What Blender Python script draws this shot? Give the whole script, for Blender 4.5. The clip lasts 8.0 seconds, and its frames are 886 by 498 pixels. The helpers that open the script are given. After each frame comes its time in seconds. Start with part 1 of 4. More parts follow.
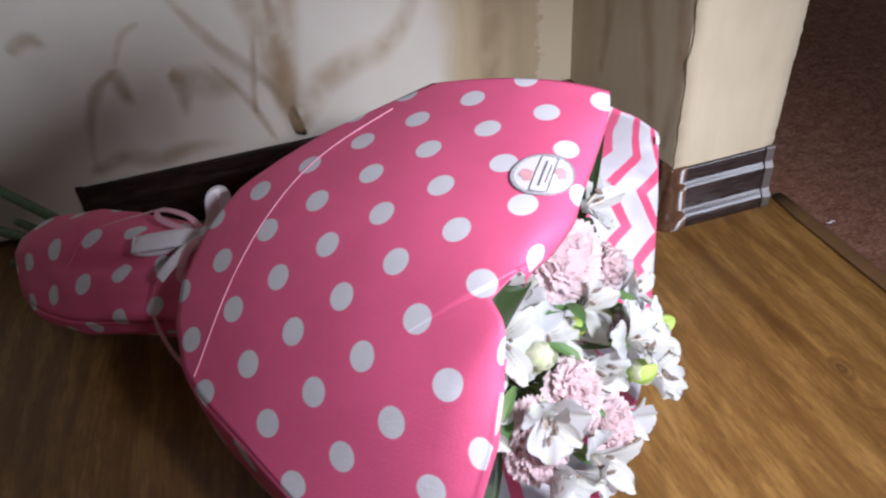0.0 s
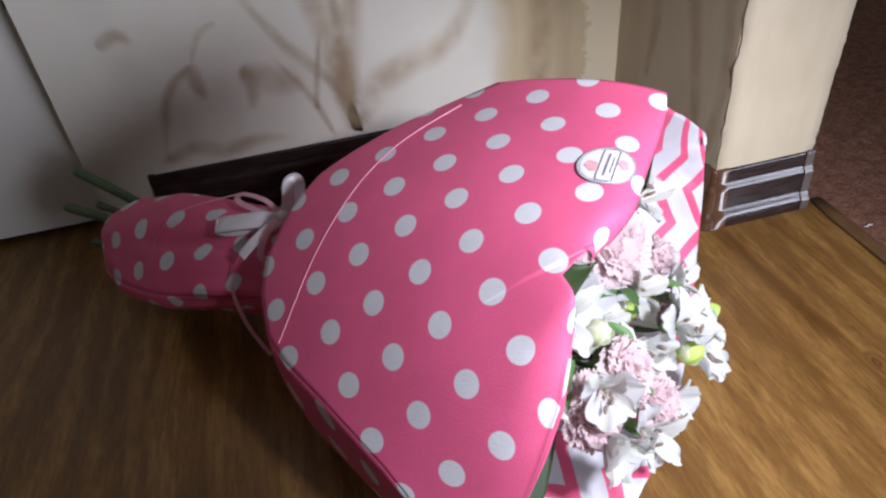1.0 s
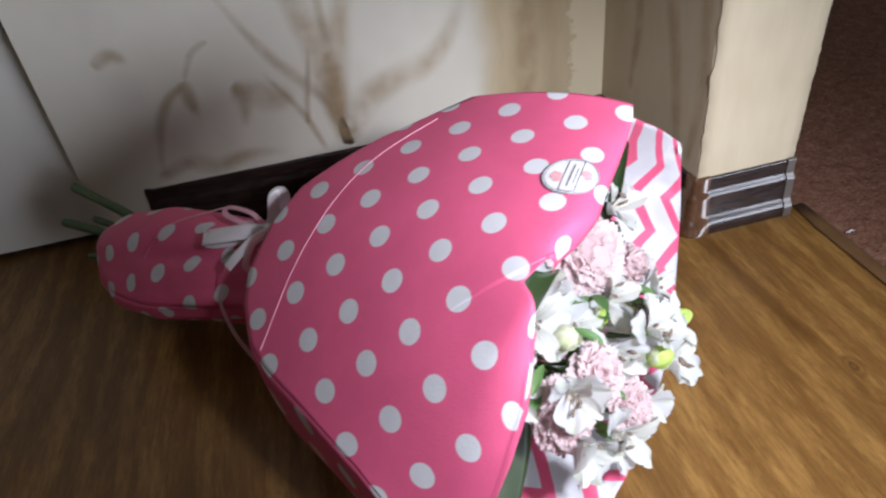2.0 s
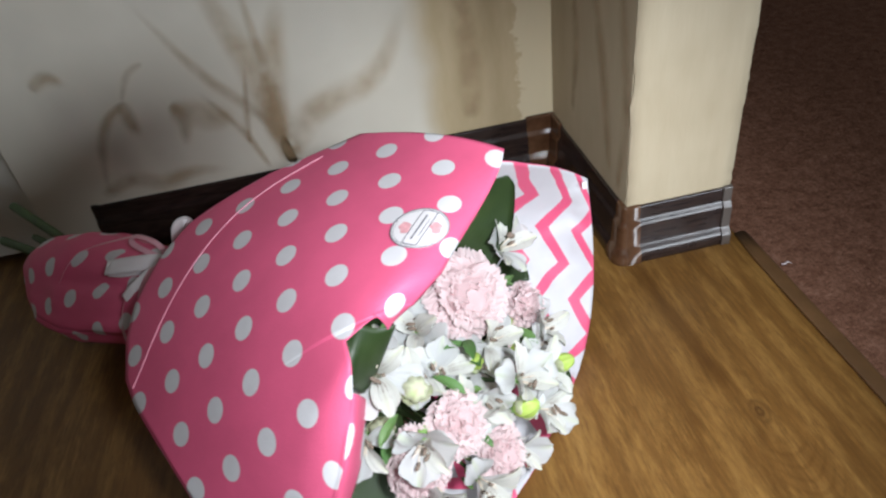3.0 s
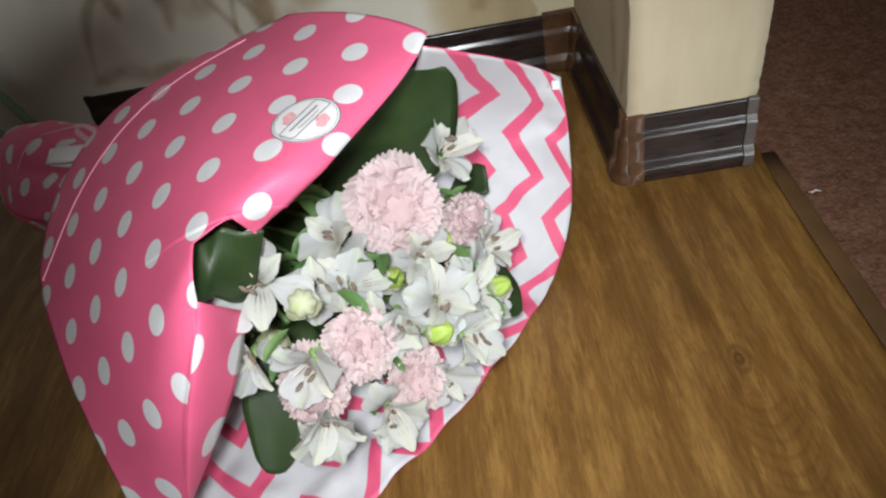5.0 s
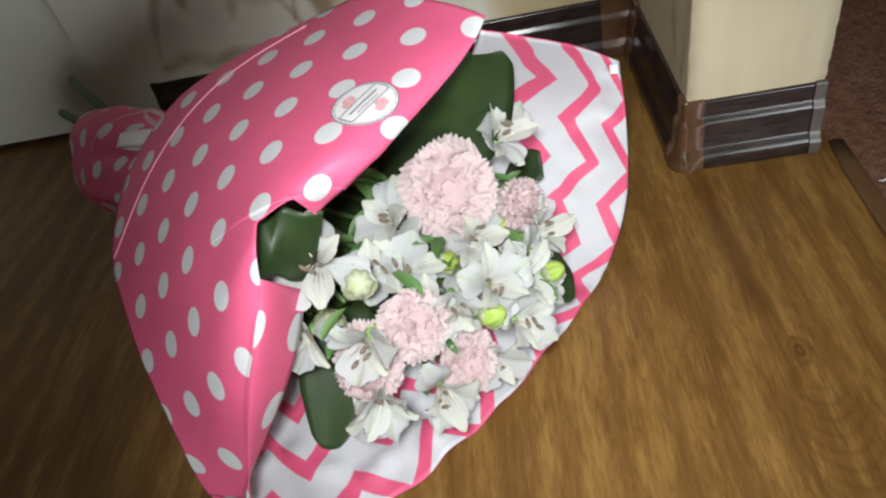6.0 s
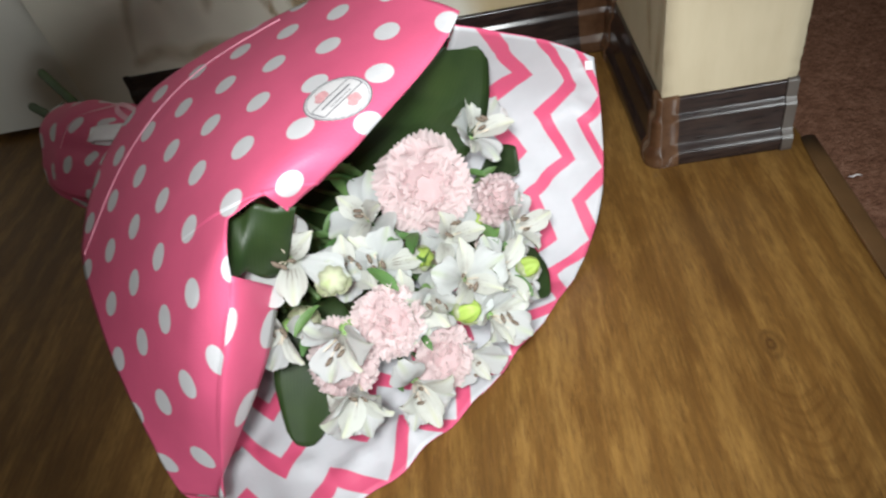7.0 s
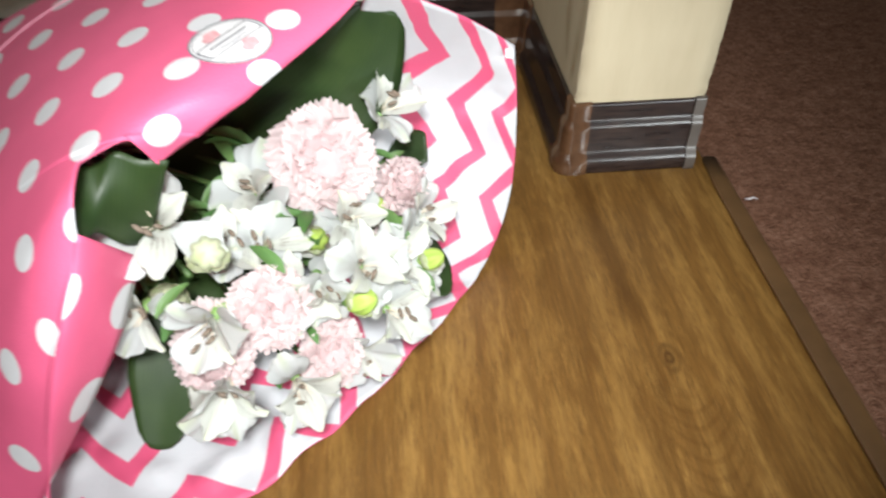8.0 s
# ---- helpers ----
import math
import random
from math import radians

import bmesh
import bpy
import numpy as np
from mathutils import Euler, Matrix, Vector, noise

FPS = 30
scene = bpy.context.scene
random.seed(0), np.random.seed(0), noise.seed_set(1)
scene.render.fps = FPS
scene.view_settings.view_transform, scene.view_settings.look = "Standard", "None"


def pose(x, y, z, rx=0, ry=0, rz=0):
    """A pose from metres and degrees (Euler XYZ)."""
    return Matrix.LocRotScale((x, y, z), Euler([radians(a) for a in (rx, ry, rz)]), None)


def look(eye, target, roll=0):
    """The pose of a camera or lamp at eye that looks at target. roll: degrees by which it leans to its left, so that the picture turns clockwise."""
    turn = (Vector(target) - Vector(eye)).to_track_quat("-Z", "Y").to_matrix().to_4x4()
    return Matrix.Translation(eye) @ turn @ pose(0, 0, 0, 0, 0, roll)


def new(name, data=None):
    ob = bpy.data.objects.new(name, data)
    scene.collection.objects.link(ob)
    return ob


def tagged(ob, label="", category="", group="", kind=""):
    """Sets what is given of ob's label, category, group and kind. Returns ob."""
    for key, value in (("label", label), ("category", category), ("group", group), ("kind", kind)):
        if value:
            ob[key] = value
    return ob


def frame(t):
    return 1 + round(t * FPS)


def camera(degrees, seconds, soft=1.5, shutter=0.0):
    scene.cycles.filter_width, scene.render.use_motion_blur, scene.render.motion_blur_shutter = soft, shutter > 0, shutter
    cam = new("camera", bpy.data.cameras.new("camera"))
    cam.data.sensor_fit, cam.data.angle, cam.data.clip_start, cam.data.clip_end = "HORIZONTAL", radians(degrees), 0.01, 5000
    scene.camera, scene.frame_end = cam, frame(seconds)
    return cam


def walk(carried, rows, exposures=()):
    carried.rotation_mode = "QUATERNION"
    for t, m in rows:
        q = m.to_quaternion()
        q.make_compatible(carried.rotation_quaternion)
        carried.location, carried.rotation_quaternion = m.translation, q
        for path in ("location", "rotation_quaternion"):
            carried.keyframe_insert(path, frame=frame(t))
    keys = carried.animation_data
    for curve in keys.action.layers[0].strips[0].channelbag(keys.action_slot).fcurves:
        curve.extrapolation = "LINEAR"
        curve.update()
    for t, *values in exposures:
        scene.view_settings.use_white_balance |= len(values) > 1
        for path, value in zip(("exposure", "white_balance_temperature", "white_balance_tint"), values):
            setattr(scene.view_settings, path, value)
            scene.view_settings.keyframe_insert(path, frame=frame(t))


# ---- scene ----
cam = camera(67.4, 8.0, 2.3, 0.5)
PATH = [
    (0, (-0.45, -0.458, 0.42), (-0.086, 1.07, -0.819), -6.1),
    (0.5, (-0.472, -0.466, 0.427), (-0.122, 1.057, -0.821), -6.3),
    (1, (-0.487, -0.486, 0.434), (-0.183, 1.068, -0.788), -5.9),
    (1.2, (-0.488, -0.486, 0.434), (-0.186, 1.069, -0.787), -6.0),
    (2.3, (-0.435, -0.507, 0.446), (-0.176, 1.081, -0.745), -8.1),
    (2.5, (-0.406, -0.505, 0.451), (-0.157, 1.07, -0.757), -9.3),
    (3, (-0.348, -0.504, 0.456), (-0.177, 1.078, -0.756), -8.5),
    (3.5, (-0.3, -0.491, 0.438), (-0.268, 1.036, -0.853), -8.8),
    (4, (-0.261, -0.476, 0.409), (-0.276, 0.984, -0.958), -10.2),
    (4.2, (-0.254, -0.477, 0.404), (-0.321, 0.957, -0.987), -11.8),
    (5.3, (-0.244, -0.482, 0.401), (-0.416, 0.984, -0.952), -13.1),
    (5.5, (-0.247, -0.484, 0.402), (-0.5, 0.97, -0.949), -15.3),
    (6, (-0.247, -0.484, 0.402), (-0.524, 0.956, -0.958), -15.6),
    (6.5, (-0.245, -0.487, 0.405), (-0.53, 0.95, -0.957), -16.1),
    (7, (-0.243, -0.483, 0.401), (-0.468, 0.946, -0.98), -14.4),
    (7.5, (-0.253, -0.477, 0.388), (-0.328, 0.966, -0.994), -7.6),
    (8, (-0.252, -0.465, 0.364), (-0.148, 0.973, -1.022), -1.0),
]
EXPOSURES = [(0.0, 0.26, 5900, 19), (0.5, 0.26, 5850, 19), (1.2, 0.34, 5850, 18), (2.3, 0.32, 5950, 12), (3.0, 0.17, 6100, 8), (4.0, 0.0, 6300, 6), (5.4, -0.12, 6400, 5), (6.5, 0.02, 6400, 4), (7.2, 0.12, 6450, 4), (8.0, 0.42, 6500, 4)]
walk(cam, [(t, look(eye, target, roll)) for t, eye, target, roll in PATH], EXPOSURES)

# ---- world and lights ----
world = bpy.data.worlds.new("world")
scene.world = world
world.use_nodes = True
bg = world.node_tree.nodes["Background"]
bg.inputs["Color"].default_value = (0.75, 0.85, 1.0, 1)
bg.inputs["Strength"].default_value = 0.03


def lamp(name, kind, m, power, colour, **sizes):
    data = bpy.data.lights.new(name, kind)
    data.energy, data.color = power, colour
    for key, value in sizes.items():
        if key == "size":
            data.shape, data.size = "RECTANGLE", value
        elif key == "size_y":
            data.size_y = value
        elif key == "radius":
            data.shadow_soft_size = value
        elif key == "spot":
            data.spot_size, data.spot_blend = radians(value), 1.0
    ob = new(name, data)
    ob.matrix_world = m
    return ob


# the small torch that whoever films carries, and the dim daylight of a window behind
lamp("torch", "SPOT", look((-0.255, -0.53, 0.49), (-0.236, -0.15, 0.068)), 18.5, (0.98, 0.98, 1.0), radius=0.03, spot=73)
lamp("window_light", "AREA", look((1.22, -2.1, 0.42), (-0.5, 0.15, 0.28)), 36.0, (0.93, 0.96, 1.0), size=1.3, size_y=0.66)

# ---- materials ----
class Mat:
    """A small builder for node materials."""

    def __init__(self, name, rough=0.6, spec=0.5):
        self.m = bpy.data.materials.new(name)
        self.m.use_nodes = True
        self.t = self.m.node_tree
        self.b = self.t.nodes["Principled BSDF"]
        self.b.inputs["Roughness"].default_value = rough
        self.b.inputs["Specular IOR Level"].default_value = spec

    def n(self, kind):
        return self.t.nodes.new(kind)

    def link(self, a, b):
        self.t.links.new(a, b)

    def coord(self, kind="Object", scale=(1, 1, 1)):
        c = self.t.nodes.new("ShaderNodeTexCoord")
        mp = self.t.nodes.new("ShaderNodeMapping")
        mp.inputs["Scale"].default_value = scale
        self.link(c.outputs[kind], mp.inputs["Vector"])
        return mp.outputs["Vector"]

    def noise(self, vec, scale, detail=4, rough=0.6):
        nd = self.t.nodes.new("ShaderNodeTexNoise")
        nd.inputs["Scale"].default_value, nd.inputs["Detail"].default_value = scale, detail
        nd.inputs["Roughness"].default_value = rough
        if vec is not None:
            self.link(vec, nd.inputs["Vector"])
        return nd.outputs["Fac"]

    def ramp(self, fac, *stops):
        r = self.t.nodes.new("ShaderNodeValToRGB")
        while len(r.color_ramp.elements) < len(stops):
            r.color_ramp.elements.new(0.5)
        for e, (pos, col) in zip(r.color_ramp.elements, stops):
            e.position, e.color = pos, (*col, 1)
        self.link(fac, r.inputs["Fac"])
        return r.outputs["Color"]

    def mix(self, fac, a, b, mode="MIX"):
        x = self.t.nodes.new("ShaderNodeMix")
        x.data_type, x.blend_type = "RGBA", mode
        for socket, value in ((x.inputs[0], fac), (x.inputs[6], a), (x.inputs[7], b)):
            if isinstance(value, (int, float)):
                socket.default_value = value
            elif isinstance(value, tuple):
                socket.default_value = (*value, 1)
            else:
                self.link(value, socket)
        return x.outputs[2]

    def math(self, op, a, b=0.0, c=0.0):
        x = self.t.nodes.new("ShaderNodeMath")
        x.operation = op
        for socket, value in zip(x.inputs, (a, b, c)):
            if isinstance(value, (int, float)):
                socket.default_value = value
            else:
                self.link(value, socket)
        return x.outputs[0]

    def smooth(self, value, lo, hi):
        x = self.t.nodes.new("ShaderNodeMapRange")
        x.interpolation_type = "SMOOTHSTEP"
        self.link(value, x.inputs["Value"])
        x.inputs["From Min"].default_value, x.inputs["From Max"].default_value = lo, hi
        return x.outputs["Result"]

    def split(self, vec):
        x = self.t.nodes.new("ShaderNodeSeparateXYZ")
        self.link(vec, x.inputs[0])
        return x.outputs

    def colour(self, c):
        if isinstance(c, tuple):
            self.b.inputs["Base Color"].default_value = (*c, 1)
        else:
            self.link(c, self.b.inputs["Base Color"])

    def bump(self, height, strength=0.3, dist=0.001):
        x = self.t.nodes.new("ShaderNodeBump")
        x.inputs["Strength"].default_value, x.inputs["Distance"].default_value = strength, dist
        self.link(height, x.inputs["Height"])
        self.link(x.outputs["Normal"], self.b.inputs["Normal"])

    def sheer(self, weight, colour):
        """Light that shines through a thin sheet."""
        tl = self.t.nodes.new("ShaderNodeBsdfTranslucent")
        tl.inputs["Color"].default_value = (*colour, 1)
        ms = self.t.nodes.new("ShaderNodeMixShader")
        ms.inputs["Fac"].default_value = weight
        out = self.t.nodes["Material Output"]
        self.link(self.b.outputs[0], ms.inputs[1])
        self.link(tl.outputs[0], ms.inputs[2])
        self.link(ms.outputs[0], out.inputs["Surface"])

    def fade(self, alpha):
        self.link(alpha, self.b.inputs["Alpha"])


def plain(name, colour, rough=0.6, vary=0.12, scale=60.0, bump=0.15, spec=0.5, metal=0.0):
    k = Mat(name, rough, spec)
    v = k.coord()
    f = k.mix(0.5, k.noise(v, scale), k.noise(v, scale * 0.12))
    dark = tuple(c * (1 - vary) for c in colour)
    light = tuple(min(1, c * (1 + vary)) for c in colour)
    k.colour(k.ramp(f, (0.3, dark), (0.7, light)))
    k.b.inputs["Metallic"].default_value = metal
    if bump:
        k.bump(k.noise(v, scale * 4), bump, 0.0006)
    return k.m


# laminate: oak print with grain along y, cathedral figure and a knot
k = Mat("oak_laminate", 0.38, 0.32)
v = k.coord("Object", (1, 0.17, 1))
info = k.t.nodes.new("ShaderNodeObjectInfo")
sh = k.n("ShaderNodeVectorMath")
sh.operation = "ADD"
k.link(v, sh.inputs[0])
cx = k.t.nodes.new("ShaderNodeCombineXYZ")
k.link(k.math("MULTIPLY", info.outputs["Random"], 7.0), cx.inputs[2])
k.link(cx.outputs[0], sh.inputs[1])
v = sh.outputs[0]
broad = k.noise(v, 55, 6, 0.7)
fine = k.noise(v, 210, 6, 0.75)
v2 = k.coord("Object", (1, 0.16, 1))
bands = k.t.nodes.new("ShaderNodeTexWave")
bands.wave_type, bands.bands_direction = "BANDS", "X"
bands.inputs["Scale"].default_value, bands.inputs["Distortion"].default_value = 9.0, 9.0
bands.inputs["Detail"].default_value, bands.inputs["Detail Scale"].default_value = 3.0, 1.6
k.link(v2, bands.inputs["Vector"])
grain = k.mix(0.18, fine, bands.outputs["Fac"])
base = k.ramp(broad, (0.28, (0.215, 0.115, 0.033)), (0.52, (0.285, 0.160, 0.047)), (0.75, (0.375, 0.222, 0.072)))
streak = k.smooth(k.noise(k.coord("Object", (1, 0.06, 1)), 330, 4, 0.7), 0.40, 0.62)
base = k.mix(k.math("MULTIPLY", streak, 0.6), k.mix(1.0, base, (0.96, 0.94, 0.90), "MULTIPLY"), k.mix(1.0, base, (1.30, 1.28, 1.18), "MULTIPLY"))
base = k.mix(k.math("MULTIPLY", k.smooth(grain, 0.40, 0.66), 0.8), k.mix(1.0, base, (0.60, 0.54, 0.49), "MULTIPLY"), base)
mott = k.noise(k.coord("Object", (1, 0.35, 1)), 9, 5, 0.65)
base = k.mix(k.smooth(mott, 0.3, 0.7), k.mix(1.0, base, (0.70, 0.66, 0.61), "MULTIPLY"), base)
xyz = k.split(k.coord())
kd = k.math("SQRT", k.math("ADD", k.math("POWER", k.math("ADD", xyz[0], 0.082), 2.0), k.math("POWER", k.math("MULTIPLY", k.math("ADD", xyz[1], 0.207), 0.55), 2.0)))
ring = k.math("SINE", k.math("MULTIPLY", k.math("ADD", kd, k.math("MULTIPLY", fine, 0.006)), 1500.0))
figure = k.math("SINE", k.math("MULTIPLY", k.math("ADD", kd, k.math("MULTIPLY", k.noise(v, 40, 4), 0.02)), 620.0))
base = k.mix(k.math("MULTIPLY", k.math("MULTIPLY", k.smooth(kd, 0.048, 0.008), k.smooth(figure, 0.15, 0.85)), 0.15), base, k.mix(1.0, base, (0.5, 0.42, 0.34), "MULTIPLY"))
pores = k.smooth(k.noise(k.coord("Object", (1, 0.10, 1)), 420, 5, 0.75), 0.52, 0.66)
base = k.mix(k.math("MULTIPLY", pores, 0.62), base, (0.10, 0.048, 0.014))
arch = k.math("ADD", k.math("ADD", xyz[1], k.math("MULTIPLY", k.math("POWER", k.math("ADD", xyz[0], 0.080), 2.0), -38.0)), k.math("MULTIPLY", k.noise(v, 60, 4), 0.012))
rings = k.smooth(k.math("SINE", k.math("MULTIPLY", arch, 560.0)), 0.1, 0.9)
zone = k.math("MULTIPLY", k.smooth(k.math("ABSOLUTE", k.math("ADD", xyz[0], 0.080)), 0.032, 0.012), k.math("MULTIPLY", k.smooth(xyz[1], -0.22, -0.25), k.smooth(xyz[1], -0.42, -0.34)))
base = k.mix(k.math("MULTIPLY", k.math("MULTIPLY", rings, zone), 0.26), base, k.mix(1.0, base, (0.55, 0.46, 0.36), "MULTIPLY"))
trail = k.math("MULTIPLY", k.smooth(k.math("ABSOLUTE", k.math("ADD", k.math("ADD", xyz[0], 0.088), k.math("MULTIPLY", k.noise(v, 30, 3), 0.02))), 0.016, 0.002), k.math("MULTIPLY", k.smooth(xyz[1], -0.19, -0.16), k.smooth(xyz[1], 0.02, -0.04)))
base = k.mix(k.math("MULTIPLY", trail, 0.5), base, k.mix(1.0, base, (0.55, 0.46, 0.36), "MULTIPLY"))
knot = k.math("MULTIPLY", k.smooth(kd, 0.011, 0.002), k.math("ADD", k.math("MULTIPLY", ring, 0.25), 0.5))
base = k.mix(knot, base, (0.05, 0.02, 0.006))
k.colour(base)
k.bump(k.mix(0.5, fine, grain), 0.25, 0.0004)
OAK = k.m

# carpet pile
k = Mat("carpet_pile", 0.95, 0.1)
v = k.coord()
f = k.mix(0.45, k.noise(v, 260, 3), k.noise(v, 60, 5, 0.7))
k.colour(k.ramp(f, (0.32, (0.080, 0.034, 0.020)), (0.5, (0.158, 0.078, 0.050)), (0.7, (0.255, 0.140, 0.098))))
k.bump(k.mix(0.6, k.noise(v, 420, 2), k.noise(v, 90, 4)), 1.0, 0.004)
CARPET = k.m

# wallpaper: pale ground that turns to straw near the corner
k = Mat("wallpaper", 0.72, 0.25)
v = k.coord()
xyz = k.split(v)
ground = k.ramp(k.noise(v, 3.5, 4), (0.3, (0.60, 0.565, 0.47)), (0.7, (0.71, 0.68, 0.585)))
straw = k.ramp(k.noise(k.coord("Object", (1, 1, 0.3)), 30, 5), (0.3, (0.46, 0.37, 0.22)), (0.7, (0.56, 0.46, 0.29)))
edge = k.math("ADD", xyz[0], k.math("MULTIPLY", k.noise(v, 12, 2), 0.03))
zone = k.smooth(edge, -0.262, -0.222)
torn = k.math("ADD", xyz[0], k.math("MULTIPLY", k.noise(v, 26, 4, 0.7), 0.05))
peel = k.math("MULTIPLY", k.smooth(torn, -0.126, -0.120), k.smooth(torn, -0.060, -0.070))
col = k.mix(zone, ground, straw)
col = k.mix(k.math("MULTIPLY", peel, 0.75), col, (0.72, 0.64, 0.45))
k.colour(col)
k.bump(k.mix(0.4, k.noise(v, 500, 3), k.noise(k.coord("Object", (1, 1, 0.2)), 160, 4)), 0.35, 0.0008)
WALLPAPER = k.m

k = Mat("straw_wallpaper", 0.72, 0.25)
v = k.coord("Object", (1, 1, 0.22))
f = k.mix(0.5, k.noise(v, 45, 5), k.noise(k.coord(), 9, 3))
k.colour(k.ramp(f, (0.3, (0.44, 0.37, 0.25)), (0.7, (0.54, 0.47, 0.335))))
k.bump(k.noise(v, 300, 4), 0.4, 0.0008)
STRAW = k.m

# soft brown brushwork printed on the wallpaper
k = Mat("brushwork_print", 0.75, 0.2)
uv = k.t.nodes.new("ShaderNodeUVMap")
st = k.split(uv.outputs[0])
v = k.coord()
k.colour(k.ramp(k.noise(v, 40, 4), (0.3, (0.44, 0.31, 0.17)), (0.7, (0.56, 0.43, 0.27))))
across = k.math("SUBTRACT", 1.0, k.math("ABSOLUTE", k.math("SUBTRACT", k.math("MULTIPLY", st[1], 2.0), 1.0)))
along = k.math("MULTIPLY", k.smooth(st[0], 0.0, 0.12), k.smooth(st[0], 1.0, 0.7))
k.fade(k.math("MULTIPLY", k.math("MULTIPLY", k.smooth(across, 0.05, 0.95), along), k.math("MULTIPLY", k.smooth(k.noise(v, 22, 4), 0.1, 0.7), 0.46)))
BRUSH = k.m

k = Mat("pale_petal_print", 0.75, 0.2)
uv = k.t.nodes.new("ShaderNodeUVMap")
st = k.split(uv.outputs[0])
k.colour((0.78, 0.75, 0.70))
r = k.math("SQRT", k.math("ADD", k.math("POWER", k.math("SUBTRACT", st[0], 0.5), 2.0), k.math("POWER", k.math("SUBTRACT", st[1], 0.5), 2.0)))
k.fade(k.math("MULTIPLY", k.smooth(r, 0.5, 0.0), 0.2))
PETAL_PRINT = k.m

DOOR_WHITE = plain("door_paint", (0.66, 0.64, 0.58), 0.5, 0.05, 20, 0.1)
WALL_PLAIN = plain("plain_wall", (0.30, 0.27, 0.22), 0.8)
CEILING = plain("ceiling_paint", (0.55, 0.54, 0.50), 0.9)
k = Mat("dark_plastic", 0.22, 0.42)
v = k.coord()
f = k.noise(k.coord("Object", (0.15, 0.15, 1)), 240, 3)
k.colour(k.ramp(f, (0.3, (0.012, 0.008, 0.008)), (0.7, (0.035, 0.022, 0.018))))
k.link(k.math("ADD", k.math("MULTIPLY", k.noise(v, 60, 4), 0.16), 0.13), k.b.inputs["Roughness"])
k.bump(k.noise(v, 300, 3), 0.08, 0.0005)
BASEBOARD = k.m
k = Mat("brown_plastic", 0.2, 0.6)
v = k.coord()
k.colour(k.ramp(k.noise(v, 40, 4), (0.3, (0.05, 0.022, 0.01)), (0.7, (0.11, 0.055, 0.028))))
k.bump(k.noise(v, 200, 3), 0.1, 0.0005)
CONNECTOR = k.m
CAP = plain("grey_cap", (0.085, 0.07, 0.06), 0.3, 0.2)
STRIP = plain("threshold_wood", (0.105, 0.055, 0.022), 0.45, 0.3, 30, 0.3)
METAL = plain("hinge_metal", (0.35, 0.34, 0.32), 0.35, 0.1, 50, 0.1, 0.5, 1.0)
GAP = plain("dark_gap", (0.02, 0.016, 0.014), 0.9)

# gift paper: pink with white dots on a square lattice; lattice steps in the UV map
PINK = (0.70, 0.112, 0.228)


def dotted(name, radius=0.215, sheen=0.35, pink=PINK):
    k = Mat(name, 0.50, sheen)
    uv = k.t.nodes.new("ShaderNodeUVMap")
    st = k.split(uv.outputs[0])
    du = k.math("SUBTRACT", st[0], k.math("ROUND", st[0]))
    dv = k.math("SUBTRACT", st[1], k.math("ROUND", st[1]))
    r = k.math("SQRT", k.math("ADD", k.math("MULTIPLY", du, du), k.math("MULTIPLY", dv, dv)))
    v = k.coord()
    tone = k.ramp(k.noise(v, 25, 5), (0.3, tuple(c * 0.92 for c in pink)), (0.7, tuple(c * 1.06 for c in pink)))
    white = k.ramp(k.noise(v, 60, 3), (0.3, (0.60, 0.60, 0.62)), (0.7, (0.66, 0.66, 0.68)))
    k.colour(k.mix(k.smooth(r, radius + 0.012, radius - 0.012), tone, white))
    k.bump(k.mix(0.75, k.noise(v, 700, 2), k.noise(v, 14, 3)), 0.30, 0.003)
    k.sheer(0.12, (0.8, 0.2, 0.35))
    return k.m


DOTS = dotted("dotted_gift_paper")
BACKING = plain("pink_backing", PINK, 0.5, 0.06, 40, 0.1)

# white paper with pink zigzag stripes; metres along and across in the UV map
k = Mat("zigzag_gift_paper", 0.5, 0.35)
uv = k.t.nodes.new("ShaderNodeUVMap")
st = k.split(uv.outputs[0])
tri = k.math("PINGPONG", st[0], 0.031)
h = k.math("ADD", st[1], k.math("MULTIPLY", tri, 0.95))
ph = k.math("FRACT", k.math("DIVIDE", h, 0.045))
band = k.math("MULTIPLY", k.smooth(ph, 0.34, 0.37), k.smooth(ph, 0.70, 0.67))
v = k.coord()
white = k.ramp(k.noise(v, 30, 4), (0.3, (0.57, 0.58, 0.61)), (0.7, (0.63, 0.64, 0.67)))
k.colour(k.mix(band, white, (0.72, 0.10, 0.21)))
k.bump(k.mix(0.25, k.noise(v, 700, 2), k.noise(v, 22, 3)), 0.25, 0.0015)
k.sheer(0.15, (0.8, 0.75, 0.78))
ZIGZAG = k.m

# ---- making things ----
def make(name, bm, material, parent=None, smooth=True):
    data = bpy.data.meshes.new(name)
    bm.to_mesh(data)
    bm.free()
    if smooth:
        for f in data.polygons:
            f.use_smooth = True
    for m in material if isinstance(material, (list, tuple)) else [material]:
        data.materials.append(m)
    ob = new(name, data)
    if parent is not None:
        ob.parent = parent
    return ob


def part(name, bm, material, parent, label="", smooth=True):
    ob = make(name, bm, material, parent, smooth)
    return tagged(ob, label) if label else ob


def thing(name, m, label, category, group="", kind=""):
    ob = new(name)
    ob.empty_display_size = 0.02
    ob.matrix_world = m
    return tagged(ob, label, category, group, kind)


